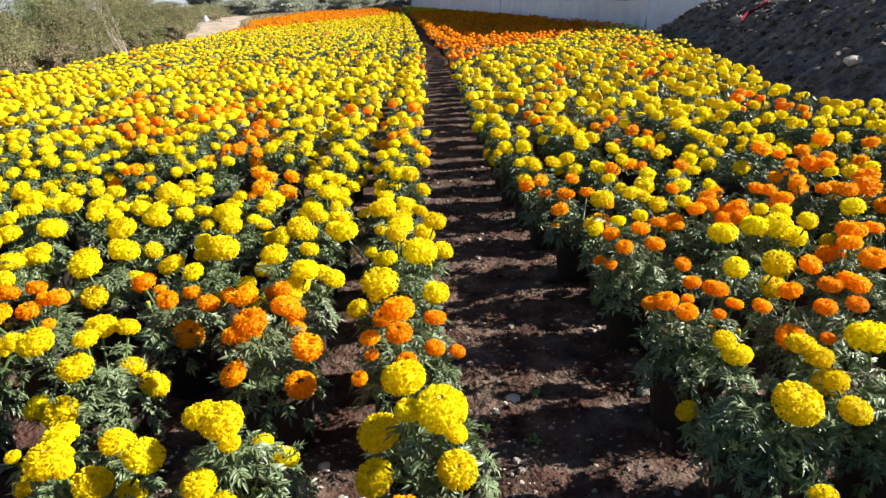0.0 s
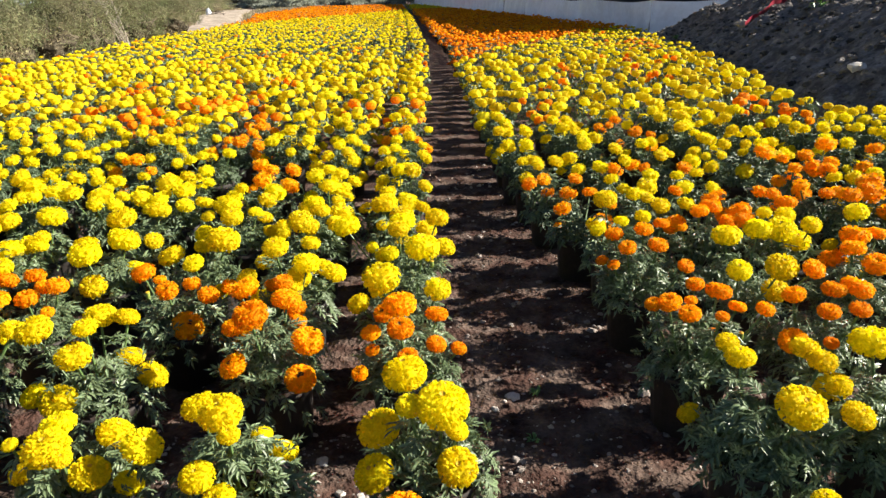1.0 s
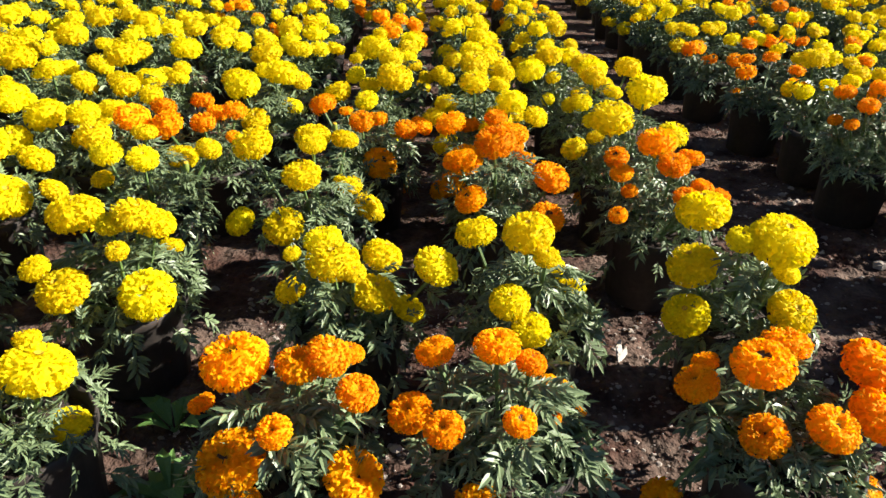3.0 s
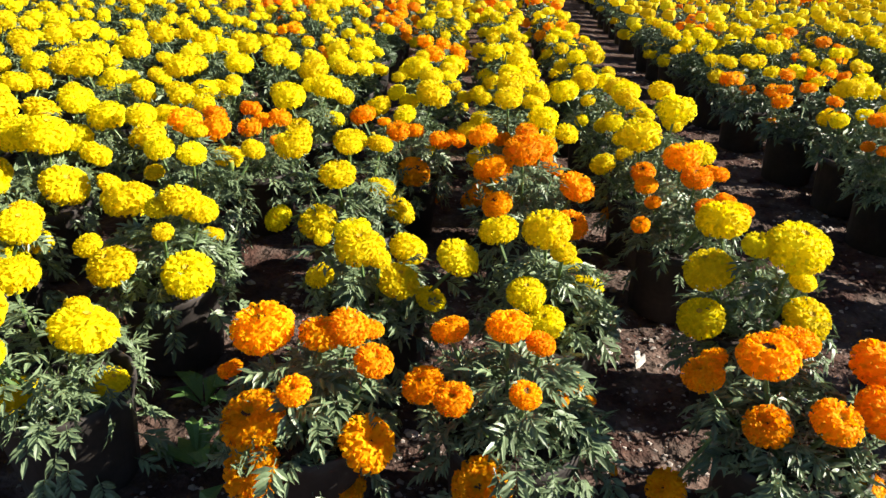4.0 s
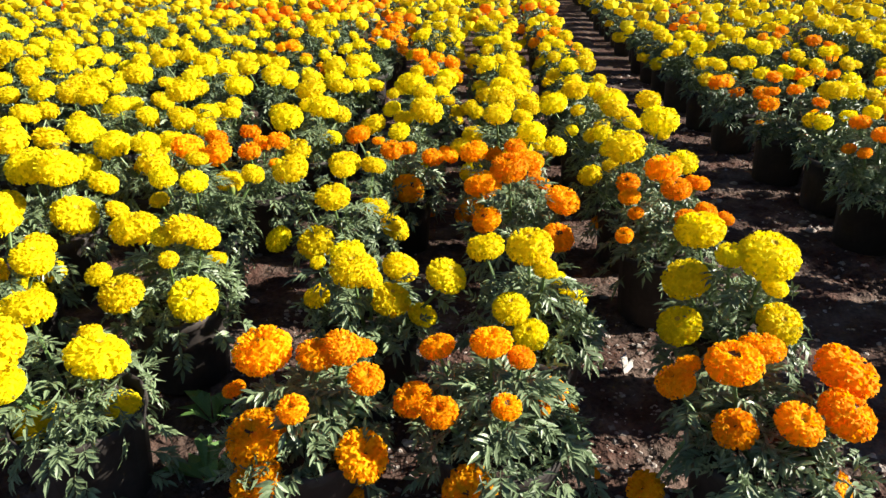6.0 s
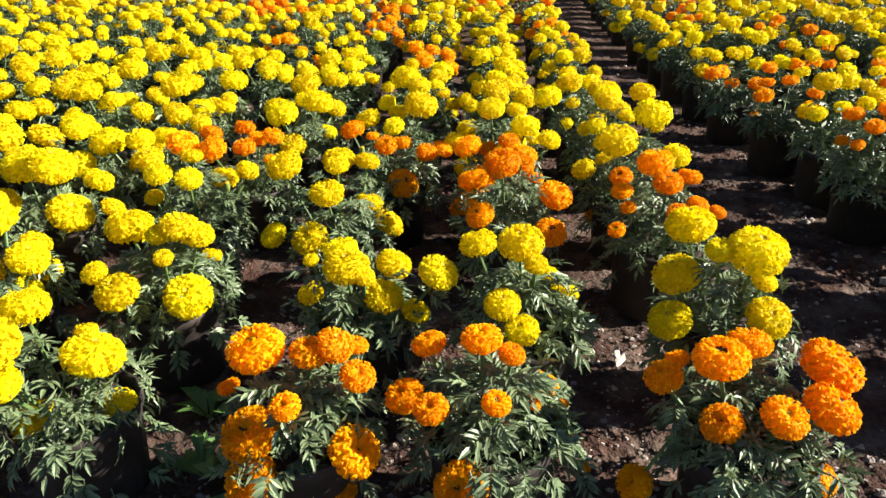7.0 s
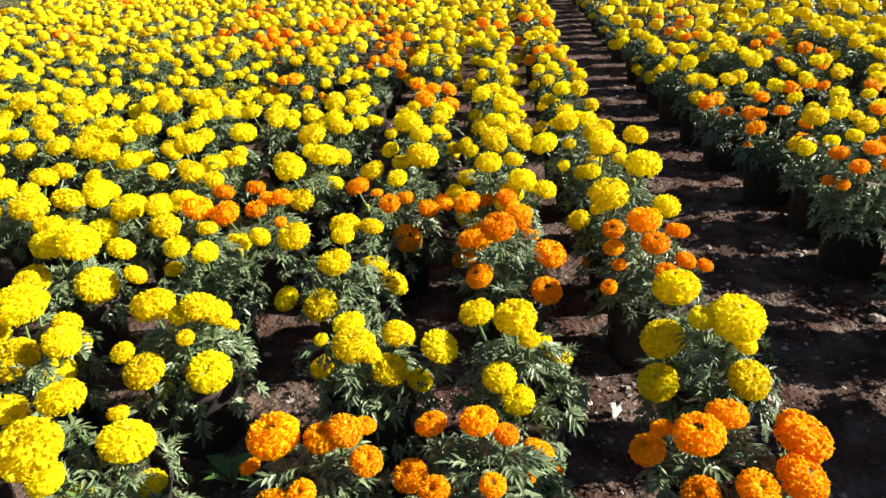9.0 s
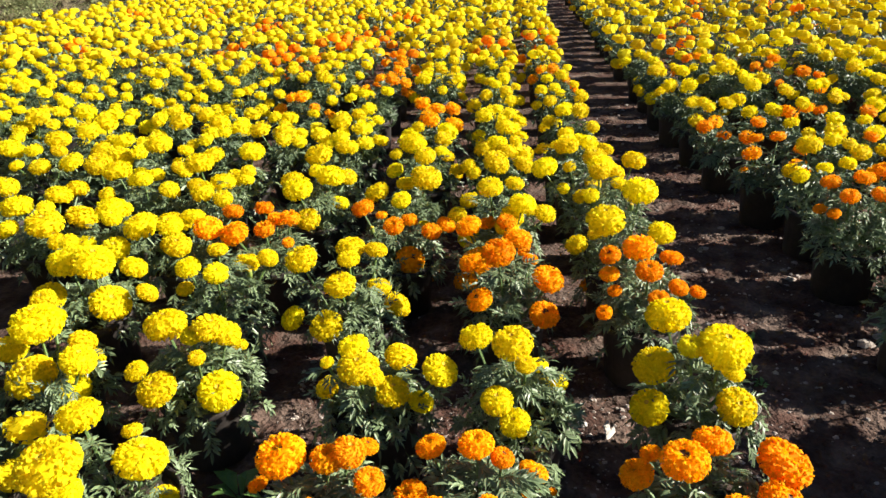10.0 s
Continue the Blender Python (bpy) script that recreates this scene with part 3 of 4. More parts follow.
def mound_height(x, y):
    """The spoil heap beside the field."""
    side = (x - mound_toe(y)) / 2.2
    rise = min(side if side < 0 or side > 1 else 1 - (1 - side) ** 1.4, (17.2 - y) / 2.6, (y - 2.6) / 2.0, (11.0 - x) / 2.0)
    if rise < -0.05:
        return -0.08
    h = 1.25 * min(1.0, rise) - 0.10 * max(0.0, rise - 0.75) + 0.09 * soft_noise(x, y, 0.8, 2.0) + 0.09 * soft_noise(x, y, 2.1, 6.0) + 0.06 * soft_noise(x, y, 6.0, 4.0)
    return max(-0.08, h + 0.02 * soft_noise(x, y, 17.0, 9.0))


def build_mound():
    s = Soup()
    n = 220
    xs, ys = 3.0 + 8.1 * np.linspace(0, 1, n) ** 1.5, np.linspace(2.5, 17.4, n)
    s.add([(x, y, mound_height(x, y)) for y in ys for x in xs], [(j * n + i, j * n + i + 1, (j + 1) * n + i + 1, (j + 1) * n + i) for j in range(n - 1) for i in range(n - 1)])
    tagged(new("earth_mound", s.mesh("earth_mound", [M_MOUND], True)), "dark mound of earth and rubble beside the flower beds", "earth mound")
    rng = np.random.default_rng(15)
    r = Soup()
    for i in range(7500):
        y = rng.uniform(3.5, 16.8)
        x = mound_toe(y) + 2.7 * rng.uniform() ** 1.1
        h = mound_height(x, y)
        if h > 0:
            k = len(r.v)
            pebble(rng, r, x, y, 0.008 + 0.055 * rng.uniform() ** 5)
            r.v[k][:, 2] += h - ground_height(x, y)
    tagged(new("heap_rubble", r.mesh("heap_rubble", [M_RUBBLE])), "grey stones and rubble on the earth heap", "rubble", kind="stuff")
    for x, y, size, mat in ((3.80, 6.52, 0.09, M_PALE), (4.98, 12.0, 0.13, M_STONE), (4.16, 8.43, 0.04, M_PALE), (4.35, 8.6, 0.035, M_STONE), (4.0, 6.3, 0.05, M_STONE)):
        s = Soup()
        pebble(rng, s, 0, 0, size)
        ob = new("stone", s.mesh("stone", [mat]))
        ob.location = (x, y, mound_height(x, y) + 0.3 * size)
        tagged(ob, "pale stone lying on the dark earth heap", "stone", "stones on the earth heap")
    s = Soup()                                        # strip of red plastic
    v = []
    for i in range(25):
        u = i / 24
        x, y = 4.90 + 0.95 * u, 11.68 + 0.46 * u + 0.03 * math.sin(9 * u)
        for k in (-1, 1):
            v.append((x - 0.028 * k, y - 0.05 * k, 0.035 * k + mound_height(x, y) + 0.075 + 0.008 * math.sin(14 * u)))
    s.add(v, [(2 * i, 2 * i + 1, 2 * i + 3, 2 * i + 2) for i in range(24)])
    tagged(new("plastic_strip", s.mesh("plastic_strip", [M_RED])), "faded red plastic strip half buried in the heap", "litter")
    s = Soup()                                        # sheet over the crest
    v = []
    for i in range(36):
        y = 14.0 - 0.17 * i
        for k in range(5):
            x = mound_toe(y) + 2.05 + 0.22 * k + 0.12 * noise.noise((i * 0.25, 0, 4))
            v.append((x, y, mound_height(x, y) + 0.03 + 0.04 * (k in (1, 2)) + 0.04 * noise.noise((i * 0.5, k, 1))))
    s.add(v, [(i * 5 + k, (i + 1) * 5 + k, (i + 1) * 5 + k + 1, i * 5 + k + 1) for i in range(35) for k in range(4)])
    tagged(new("plastic_sheet", s.mesh("plastic_sheet", [M_TARP], True)), "white plastic sheet lying along the crest of the heap", "sheet")


build_mound()


def weed_leaf():
    s = Soup()
    foot, mid, tip, side = np.array((0.1, 0, 0.1)), np.array((0.5, 0, 0.7)), np.array((1.05, 0, 0.6)), np.array((0, 0.2, 0.03))
    s.add([foot, mid + side, tip, mid - side, mid - (0, 0, 0.06)], [(0, 4, 1), (1, 4, 2), (0, 3, 4), (4, 3, 2)])
    tube(s, [np.zeros(3), foot], [0.03, 0.02], 4)
    return s.mesh("weed_leaf", [M_WEED])


WEED_LEAF = weed_leaf()


def weed(x, y, z, size, seed):
    rng = np.random.default_rng(seed)
    top = tagged(new("weed"), "small broad-leaved green weed growing in bare soil", "weed", "weeds")
    top.location = (x, y, z)
    for i in range(11):
        m = Matrix.Rotation(rng.uniform(0, 6.28), 4, "Z") @ Matrix.Diagonal((size * rng.uniform(0.7, 1.1), size * rng.uniform(0.7, 1.2), size * rng.uniform(0.4, 1.3), 1))
        part("leaf", WEED_LEAF, top, m)


WEEDS = ((4.75, 14.6, 0.16), (5.3, 10.3, 0.12), (5.45, 10.5, 0.11), (5.25, 10.0, 0.10))
for k, (x, y, size) in enumerate(WEEDS):
    weed(x, y, mound_height(x, y) - 0.01, size, 40 + k)
for k, (x, y, size) in enumerate(((-1.08, 1.0, 0.085), (-1.14, 1.16, 0.07), (-1.02, 0.86, 0.07), (0.26, 1.93, 0.03), (0.22, 1.70, 0.025))):
    weed(x, y, 0.005, size, 60 + k)


# dry verge, bushes, far trees and hill
def clump(rng, soup, centre, radii, count, size, slot=0, flat=0.5):
    """Small leaves scattered through an uneven cloud."""
    d = unit(rng.normal(size=(count, 3)))
    r = rng.uniform(0.25, 1.0, (count, 1)) ** 0.6
    wob = np.array([[1 + 0.45 * noise.noise(Vector(q) * 2.1 + Vector(centre))] for q in d])
    p = np.asarray(centre) + d * r * wob * np.asarray(radii)
    a, b = unit(rng.normal(size=(count, 3))), unit(rng.normal(size=(count, 3)))
    sz = size * rng.uniform(0.5, 1.4, (count, 1))
    v = np.stack([p - a * sz * 0.6, p + b * sz * flat * 0.6 + a * sz * 0.1, p + a * sz * 0.6 - b * sz * flat * 0.2], 1).reshape(-1, 3)
    soup.add(v, [(3 * i, 3 * i + 1, 3 * i + 2) for i in range(count)], slot)


def bush(x, y, high, wide, seed, brown=False, dense=1.0):
    rng = np.random.default_rng(seed)
    top = tagged(new("bush"), "scruffy dry " + ("brown" if brown else "olive green") + " bush at the edge of the field", "bush", "bushes along the verge")
    top.location = (x, y, 0)
    wood, s = Soup(), Soup()
    core = Soup()                                     # a solid dark lump put in for the shade among inner twigs
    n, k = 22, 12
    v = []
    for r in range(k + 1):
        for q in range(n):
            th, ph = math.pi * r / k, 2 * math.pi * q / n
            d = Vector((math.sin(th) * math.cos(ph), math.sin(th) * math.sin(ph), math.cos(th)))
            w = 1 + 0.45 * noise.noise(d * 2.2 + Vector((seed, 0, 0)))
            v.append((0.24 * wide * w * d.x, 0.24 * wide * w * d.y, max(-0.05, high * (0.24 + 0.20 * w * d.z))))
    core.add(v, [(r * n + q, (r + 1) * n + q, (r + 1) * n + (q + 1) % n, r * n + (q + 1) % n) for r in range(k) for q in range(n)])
    part("thicket", core.mesh("thicket", [M_DARK_CORE]), top)
    for i in range(46):
        a, u = rng.uniform(0, 6.28), rng.uniform(0.0, 1.0)
        ln = high * (0.08 + 0.82 * u)
        lean = rng.uniform(0.6, 1.0) * 0.44 * wide * math.sqrt(max(0.05, 1 - (2 * u - 0.95) ** 2))
        tip = np.array((lean * math.cos(a), lean * math.sin(a), ln))
        if i % 4 == 1:
            tube(wood, [(0.1 * math.cos(a), 0.1 * math.sin(a), -0.05), tip * 0.5 + (0.06 * rng.normal(), 0.06 * rng.normal(), 0.05), tip * 1.1], [0.022, 0.014, 0.004], 4)
        q = rng.uniform(0.7, 1.3)
        clump(rng, s, tip, (wide * 0.17 * q, wide * 0.17 * q, high * 0.12 * q), int(400 * dense), 0.020 * wide, 0, 0.7)
    part("brushwood", wood.mesh("brushwood", [M_TWIG]), top, label="bare pale twigs")
    part("crown", s.mesh("crown", [M_BUSH]), top)


BRNG = np.random.default_rng(33)
VERGE = ((6.4, 1.05), (8.0, 1.1), (9.6, 1.15), (11.4, 1.2), (13.2, 1.35), (15.0, 1.75), (16.7, 2.65), (18.4, 2.7), (20.2, 2.4), (22.0, 2.15), (24.2, 1.5))
for k, (y, tall) in enumerate(VERGE):
    for row in range(2):
        x = -8.5 - 0.09 * (y - 10) - row * 1.9 + BRNG.uniform(-0.3, 0.3)
        bush(x, y + 0.8 * row + BRNG.uniform(-0.3, 0.3), tall * (1.0 if row == 0 else 1.05 if y > 14 else 0.85) * BRNG.uniform(0.92, 1.06), 2.2, 100 + 2 * k + row, (k + row) % 3 == 0, 0.95 - 0.5 * row)
for k in range(16):
    y = 30 + 4.5 * k
    bush(-13.0 - 0.26 * (y - 24) + BRNG.uniform(-1.5, 1.5), y, BRNG.uniform(1.2, 1.9), 3.4, 160 + k, k % 2 == 0, 0.35)


def track_line(y):
    """Where the track's middle lies, and half its width."""
    return float(np.interp(y, [24, 37, 48, 60, 90], [-9.7, -12.2, -15.6, -19.4, -27.0])), float(np.interp(y, [24, 37, 60, 90], [0.5, 1.5, 2.4, 3.5]))


def build_straw():
    rng = np.random.default_rng(9)
    s = Soup()
    n = 40000
    y = 5 + 98 * rng.uniform(size=n)
    x = -7.6 - 0.12 * (y - 10) - rng.uniform(0, 1, n) * np.interp(y, [5, 18, 30, 65, 103], [5, 7, 14, 26, 46])
    a, h = rng.uniform(0, 6.28, n), rng.uniform(0.08, 0.34, n) * np.interp(y, [5, 40, 100], [1, 1.0, 1.2])
    off = np.array([abs(i - track_line(j)[0]) > 0.8 * track_line(j)[1] for i, j in zip(x, y)])
    x, y, a, h = x[off], y[off], a[off], h[off]
    n = len(x)
    p = np.stack([x, y, np.full(n, -0.02)], 1)
    e = np.stack([np.cos(a), np.sin(a), np.zeros(n)], 1) * np.interp(y, [5, 18, 40, 100], [0.010, 0.02, 0.04, 0.10])[:, None]
    t = p + np.stack([rng.normal(0, 0.12, n), rng.normal(0, 0.12, n), h], 1)
    s.add(np.stack([p - e, p + e, t], 1).reshape(-1, 3), [(3 * i, 3 * i + 1, 3 * i + 2) for i in range(n)])
    tagged(new("dry_grass", s.mesh("dry_grass", [M_STRAW])), "straw-coloured dry grass on the verge", "grass", kind="stuff")


build_straw()


def track_height(x, y):
    """The dry hummocky track between the verge and the bed."""
    mid, half = track_line(y)
    t = 1 - abs(x - mid) / half
    return -0.06 if t < 0 or y < 24 or y > 90 else -0.03 + min(1.0, 2.5 * t) * (0.10 + 0.16 * max(0, soft_noise(x, y, 0.45, 3.0)) + 0.05 * soft_noise(x, y, 1.6, 1.0))


def build_track():
    s = Soup()
    n, k = 70, 60
    v = []
    for j in range(k):
        y = 24 + 66 * (j / (k - 1)) ** 1.3
        mid, half = track_line(y)
        v += [(x, y, track_height(x, y)) for x in np.linspace(mid - half, mid + half, n)]
    s.add(v, [(j * n + i, j * n + i + 1, (j + 1) * n + i + 1, (j + 1) * n + i) for j in range(k - 1) for i in range(n - 1)])
    tagged(new("dirt_track", s.mesh("dirt_track", [M_SAND], True)), "pale dusty track beside the flower bed", "track", kind="structure")
    x, y = -21.5, 63.0
    s = Soup()
    lathe(s, [(0.0, 0.0), (0.30, 0.0), (0.36, 0.15), (0.34, 0.45), (0.22, 0.66), (0.07, 0.72), (0.10, 0.82), (0.0, 0.83)], 12)
    s.v[0] = 0.7 * (s.v[0] + np.random.default_rng(2).uniform(-0.02, 0.02, s.v[0].shape))
    ob = new("sack", s.mesh("sack", [M_TARP], True))
    ob.location = (x, y, track_height(x, y))
    tagged(ob, "white tied plastic sack standing by the track", "sack")
    s = Soup()
    rng = np.random.default_rng(6)
    for i in range(14):
        a, ln = rng.uniform(0, 6.28), rng.uniform(0.4, 0.9)
        c = np.array((rng.normal(0, 0.25), rng.normal(0, 0.2), 0.05 + 0.02 * i))
        d = np.array((math.cos(a), math.sin(a), rng.uniform(-0.1, 0.3))) * ln * 0.5
        tube(s, [c - d, c + (0, 0, 0.03), c + d], [0.03, 0.025, 0.01], 5)
    ob = new("cut_branches", s.mesh("cut_branches", [M_BARK]))
    ob.location = (-19.5, 59.5, track_height(-19.5, 59.5))
    tagged(ob, "small heap of dark cut branches on the track", "branches")


build_track()


def build_dead_shrub():
    rng = np.random.default_rng(12)
    top = tagged(new("dead_shrub"), "leafless pale shrub with long leaning stems", "shrub")
    top.location = (-8.35, 17.9, 0)
    for i in range(9):
        s = Soup()
        lean = np.array((-0.30 - 0.07 * i + 0.12 * rng.normal(), 0.15 * rng.normal(), rng.uniform(1.3, 1.95)))
        bow = np.array((0.08 * rng.normal(), 0.05 * rng.normal(), 0))
        foot = np.array((0.03 * i, 0.04 * rng.normal(), -0.03))
        tube(s, [foot, foot + lean * 0.4 + bow, foot + lean * 0.75 + bow, foot + lean], [0.017, 0.013, 0.009, 0.003], 6)
        for q in range(4):
            u = rng.uniform(0.45, 0.95)
            p = foot + lean * u + bow * (1 - u)
            tube(s, [p, p + np.array((rng.normal(0, 0.12), rng.normal(0, 0.12), rng.uniform(0.1, 0.3)))], [0.008, 0.002], 4)
        part("stem", s.mesh("stem", [M_PALE_TWIG]), top)


build_dead_shrub()


def tree(x, y, high, wide, seed, shape="round", count=300):
    rng = np.random.default_rng(seed)
    top = tagged(new("tree"), "hazy grey-green tree beyond the fields" if shape == "round" else "slender upright tree beyond the fields", "tree", "far trees")
    top.location = (x, y, -0.3)
    wood, s = Soup(), Soup()
    r = high * 0.022
    tube(wood, [(0, 0, 0), (0.02 * high, 0, high * 0.3), (0, 0.01 * high, high * 0.62), (0, 0, high * 0.85)], [r * 1.3, r, r * 0.6, r * 0.2], 6)
    for i in range(16):
        a, u = rng.uniform(0, 6.28), rng.uniform(0.3, 0.97)
        rr = wide * 0.5 * (math.sin(min(1.0, (u - 0.15) * 1.25) * math.pi) ** 0.6 if shape == "round" else 0.8 * (1.05 - u))
        tip = np.array((rr * 0.7 * math.cos(a), rr * 0.7 * math.sin(a), high * u))
        tube(wood, [(0, 0, high * u * 0.72), tip * (0.5, 0.5, 0.9), tip], [r * 0.45, r * 0.3, r * 0.1], 4)
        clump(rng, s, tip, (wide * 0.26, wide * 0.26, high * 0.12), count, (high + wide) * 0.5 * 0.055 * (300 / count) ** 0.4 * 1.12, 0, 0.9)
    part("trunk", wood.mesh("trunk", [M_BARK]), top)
    part("crown", s.mesh("crown", [M_HAZED_TREE]), top)


FAR_TREES = ((-40.3, 118, 6.8, 4.6, "round"), (-37.0, 115, 6.2, 3.4, "round"), (-34, 116, 2.5, 6.0, "round"), (-31, 117, 3.1, 5.0, "round"),
             (-25.2, 118, 4.4, 3.0, "round"), (-24, 122, 2.6, 7, "round"), (-20.5, 118, 5.0, 2.2, "slim"), (-17.0, 118, 6.4, 4.8, "round"),
             (-12.3, 119, 4.0, 4.4, "round"), (-10.7, 122, 3.0, 5.0, "round"), (-6.4, 124, 7.2, 4.6, "round"), (-3.5, 127, 9.0, 4.4, "round"),
             (-48, 122, 2.8, 7, "round"), (-56, 122, 2.6, 8, "round"), (-20, 130, 2.8, 8, "round"), (-13, 132, 2.8, 8, "round"), (-37, 126, 2.6, 8, "round"))
for i, (x, y, h, w, kind) in enumerate(FAR_TREES):
    tree(x, y, h, w, 300 + i, kind)
HRNG = np.random.default_rng(61)
for i in range(26):
    tree(-52 + 2.0 * i + HRNG.uniform(-0.8, 0.8), 100 + HRNG.uniform(0, 12), HRNG.uniform(0.6, 2.5), HRNG.uniform(2.0, 5.5), 400 + i, "round", 110)


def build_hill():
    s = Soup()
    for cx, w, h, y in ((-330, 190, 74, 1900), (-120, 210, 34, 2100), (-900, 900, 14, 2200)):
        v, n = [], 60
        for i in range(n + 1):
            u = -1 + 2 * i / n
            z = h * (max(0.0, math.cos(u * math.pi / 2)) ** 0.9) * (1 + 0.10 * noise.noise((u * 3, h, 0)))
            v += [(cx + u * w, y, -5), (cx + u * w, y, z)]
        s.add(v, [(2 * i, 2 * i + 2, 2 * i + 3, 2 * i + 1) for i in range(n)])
    # these hills glow faintly in place of haze
    tagged(new("backdrop", s.mesh("backdrop", [M_HILL_GLOW])), "pale blue hazy hills on the horizon", "hills", kind="structure")


build_hill()
s = Soup()                                            # pale low sky behind the hills
v = []
for i in range(41):
    a = radians(-100 + 5 * i)
    v += [(2420 * math.sin(a), 2420 * math.cos(a), -40), (2420 * math.sin(a), 2420 * math.cos(a), 420)]
s.add(v, [(2 * i, 2 * i + 2, 2 * i + 3, 2 * i + 1) for i in range(40)])
tagged(new("backdrop", s.mesh("backdrop", [M_HAZE])), "pale hazy low sky over the horizon", "sky", kind="structure")
for x, y, h in ((-32.2, 112, 3.6), (-10.4, 114, 3.9)):
    s = Soup()
    tube(s, [(0, 0, -0.2), (0.05, 0, h * 0.5), (0.0, 0.02, h)], [0.05, 0.045, 0.04], 8)
    ob = new("utility_pole", s.mesh("utility_pole", [M_ROOF]))
    ob.location = (x, y, 0)
    tagged(ob, "thin pale utility pole among far trees", "pole", "far poles")


# ---- the plants near the walk, one by one ----
near_plant(-1.64, 1.27, (Y, -0.02, 0.04, 0.39, 0.125), (Y, -0.02, -0.03, 0.28, 0.120), (Y, -0.02, 0.16, 0.20, 0.097), (Y, 0.06, -0.00, 0.23, 0.083))
near_plant(-1.27, 0.96, (Y, -0.05, -0.09, 0.38, 0.125), (Y, 0.04, 0.03, 0.29, 0.115), (Y, -0.12, 0.09, 0.34, 0.101), (Y, -0.05, -0.04, 0.19, 0.090), (Y, -0.04, -0.09, 0.31, 0.074), (Y, 0.08, 0.01, 0.20, 0.069), (Y, -0.05, 0.14, 0.26, 0.048))
near_plant(-0.85, 0.95, (O, -0.06, -0.07, 0.24, 0.105), (O, -0.07, 0.02, 0.34, 0.104), (O, -0.05, -0.11, 0.18, 0.096), (O, 0.11, -0.07, 0.22, 0.095), (G, 0.06, 0.03, 0.35, 0.073), (O, 0.02, 0.02, 0.34, 0.070), (O, 0.07, -0.05, 0.11, 0.069), (O, 0.11, -0.02, 0.33, 0.063), (O, 0.01, -0.08, 0.31, 0.053), (O, 0.08, 0.09, 0.31, 0.050), (O, -0.14, 0.04, 0.24, 0.045))
near_plant(-0.82, 1.29, (Y, -0.01, -0.06, 0.36, 0.096), (Y, 0.17, -0.03, 0.34, 0.086), (Y, 0.06, 0.07, 0.30, 0.083), (Y, 0.06, -0.05, 0.29, 0.083), (Y, -0.05, 0.05, 0.34, 0.077), (Y, 0.12, -0.02, 0.24, 0.064), (Y, -0.10, -0.02, 0.27, 0.062), (Y, 0.03, -0.08, 0.35, 0.045), (Y, -0.08, -0.06, 0.37, 0.033))
near_plant(-0.53, 0.98, (O, -0.04, -0.11, 0.17, 0.096), (O, -0.02, 0.03, 0.36, 0.075), (G, 0.09, 0.13, 0.20, 0.072), (O, -0.14, -0.03, 0.28, 0.071), (O, -0.11, 0.05, 0.33, 0.066), (O, -0.09, -0.08, 0.30, 0.060), (O, 0.03, 0.02, 0.34, 0.050), (O, 0.01, -0.08, 0.32, 0.050), (O, 0.07, 0.01, 0.25, 0.030), (O, 0.17, 0.02, 0.11, 0.025), (O, 0.13, 0.09, 0.19, 0.022))
near_plant(-0.47, 1.29, (Y, -0.02, 0.00, 0.40, 0.094), (Y, -0.11, 0.11, 0.34, 0.084), (Y, -0.05, -0.09, 0.31, 0.073), (Y, -0.01, -0.10, 0.26, 0.070), (Y, 0.08, 0.07, 0.25, 0.069), (Y, 0.04, 0.06, 0.30, 0.049), (Y, 0.01, -0.05, 0.38, 0.048))
near_plant(-0.10, 1.00, (O, 0.12, 0.05, 0.32, 0.110), (O, 0.10, -0.02, 0.29, 0.095), (O, -0.07, 0.01, 0.35, 0.095), (O, 0.00, 0.09, 0.33, 0.081), (O, 0.02, -0.05, 0.29, 0.077), (O, -0.07, -0.05, 0.27, 0.073), (O, -0.18, -0.03, 0.11, 0.072), (O, -0.15, 0.02, 0.30, 0.070), (G, 0.10, -0.05, 0.17, 0.065), (O, -0.11, 0.10, 0.28, 0.047))
near_plant(0.70, 1.04, (Y, -0.05, 0.03, 0.35, 0.055))
near_plant(-1.78, 1.66, (Y, -0.05, 0.02, 0.37, 0.125), (Y, 0.10, -0.05, 0.27, 0.120), (Y, 0.06, -0.02, 0.39, 0.120), (Y, -0.08, -0.07, 0.29, 0.106), (Y, 0.07, 0.14, 0.29, 0.086), (Y, 0.12, 0.10, 0.22, 0.073))
near_plant(-1.27, 1.33, (Y, -0.11, 0.07, 0.34, 0.110), (Y, 0.08, -0.07, 0.25, 0.104), (Y, -0.06, -0.10, 0.27, 0.096), (Y, 0.04, 0.02, 0.37, 0.091), (Y, 0.07, 0.03, 0.35, 0.079), (Y, -0.00, -0.00, 0.36, 0.059), (Y, -0.13, -0.06, 0.29, 0.058), (Y, 0.04, 0.14, 0.24, 0.051), (Y, 0.03, -0.05, 0.33, 0.043))
near_plant(-0.95, 1.66, (Y, -0.06, -0.10, 0.25, 0.096), (Y, -0.14, -0.01, 0.41, 0.094), (Y, -0.02, -0.06, 0.36, 0.091), (Y, -0.03, 0.11, 0.39, 0.089), (Y, 0.11, 0.06, 0.23, 0.088), (Y, -0.20, 0.01, 0.20, 0.078), (Y, 0.06, 0.06, 0.29, 0.075), (Y, 0.05, 0.10, 0.39, 0.068), (Y, -0.00, -0.02, 0.42, 0.064))
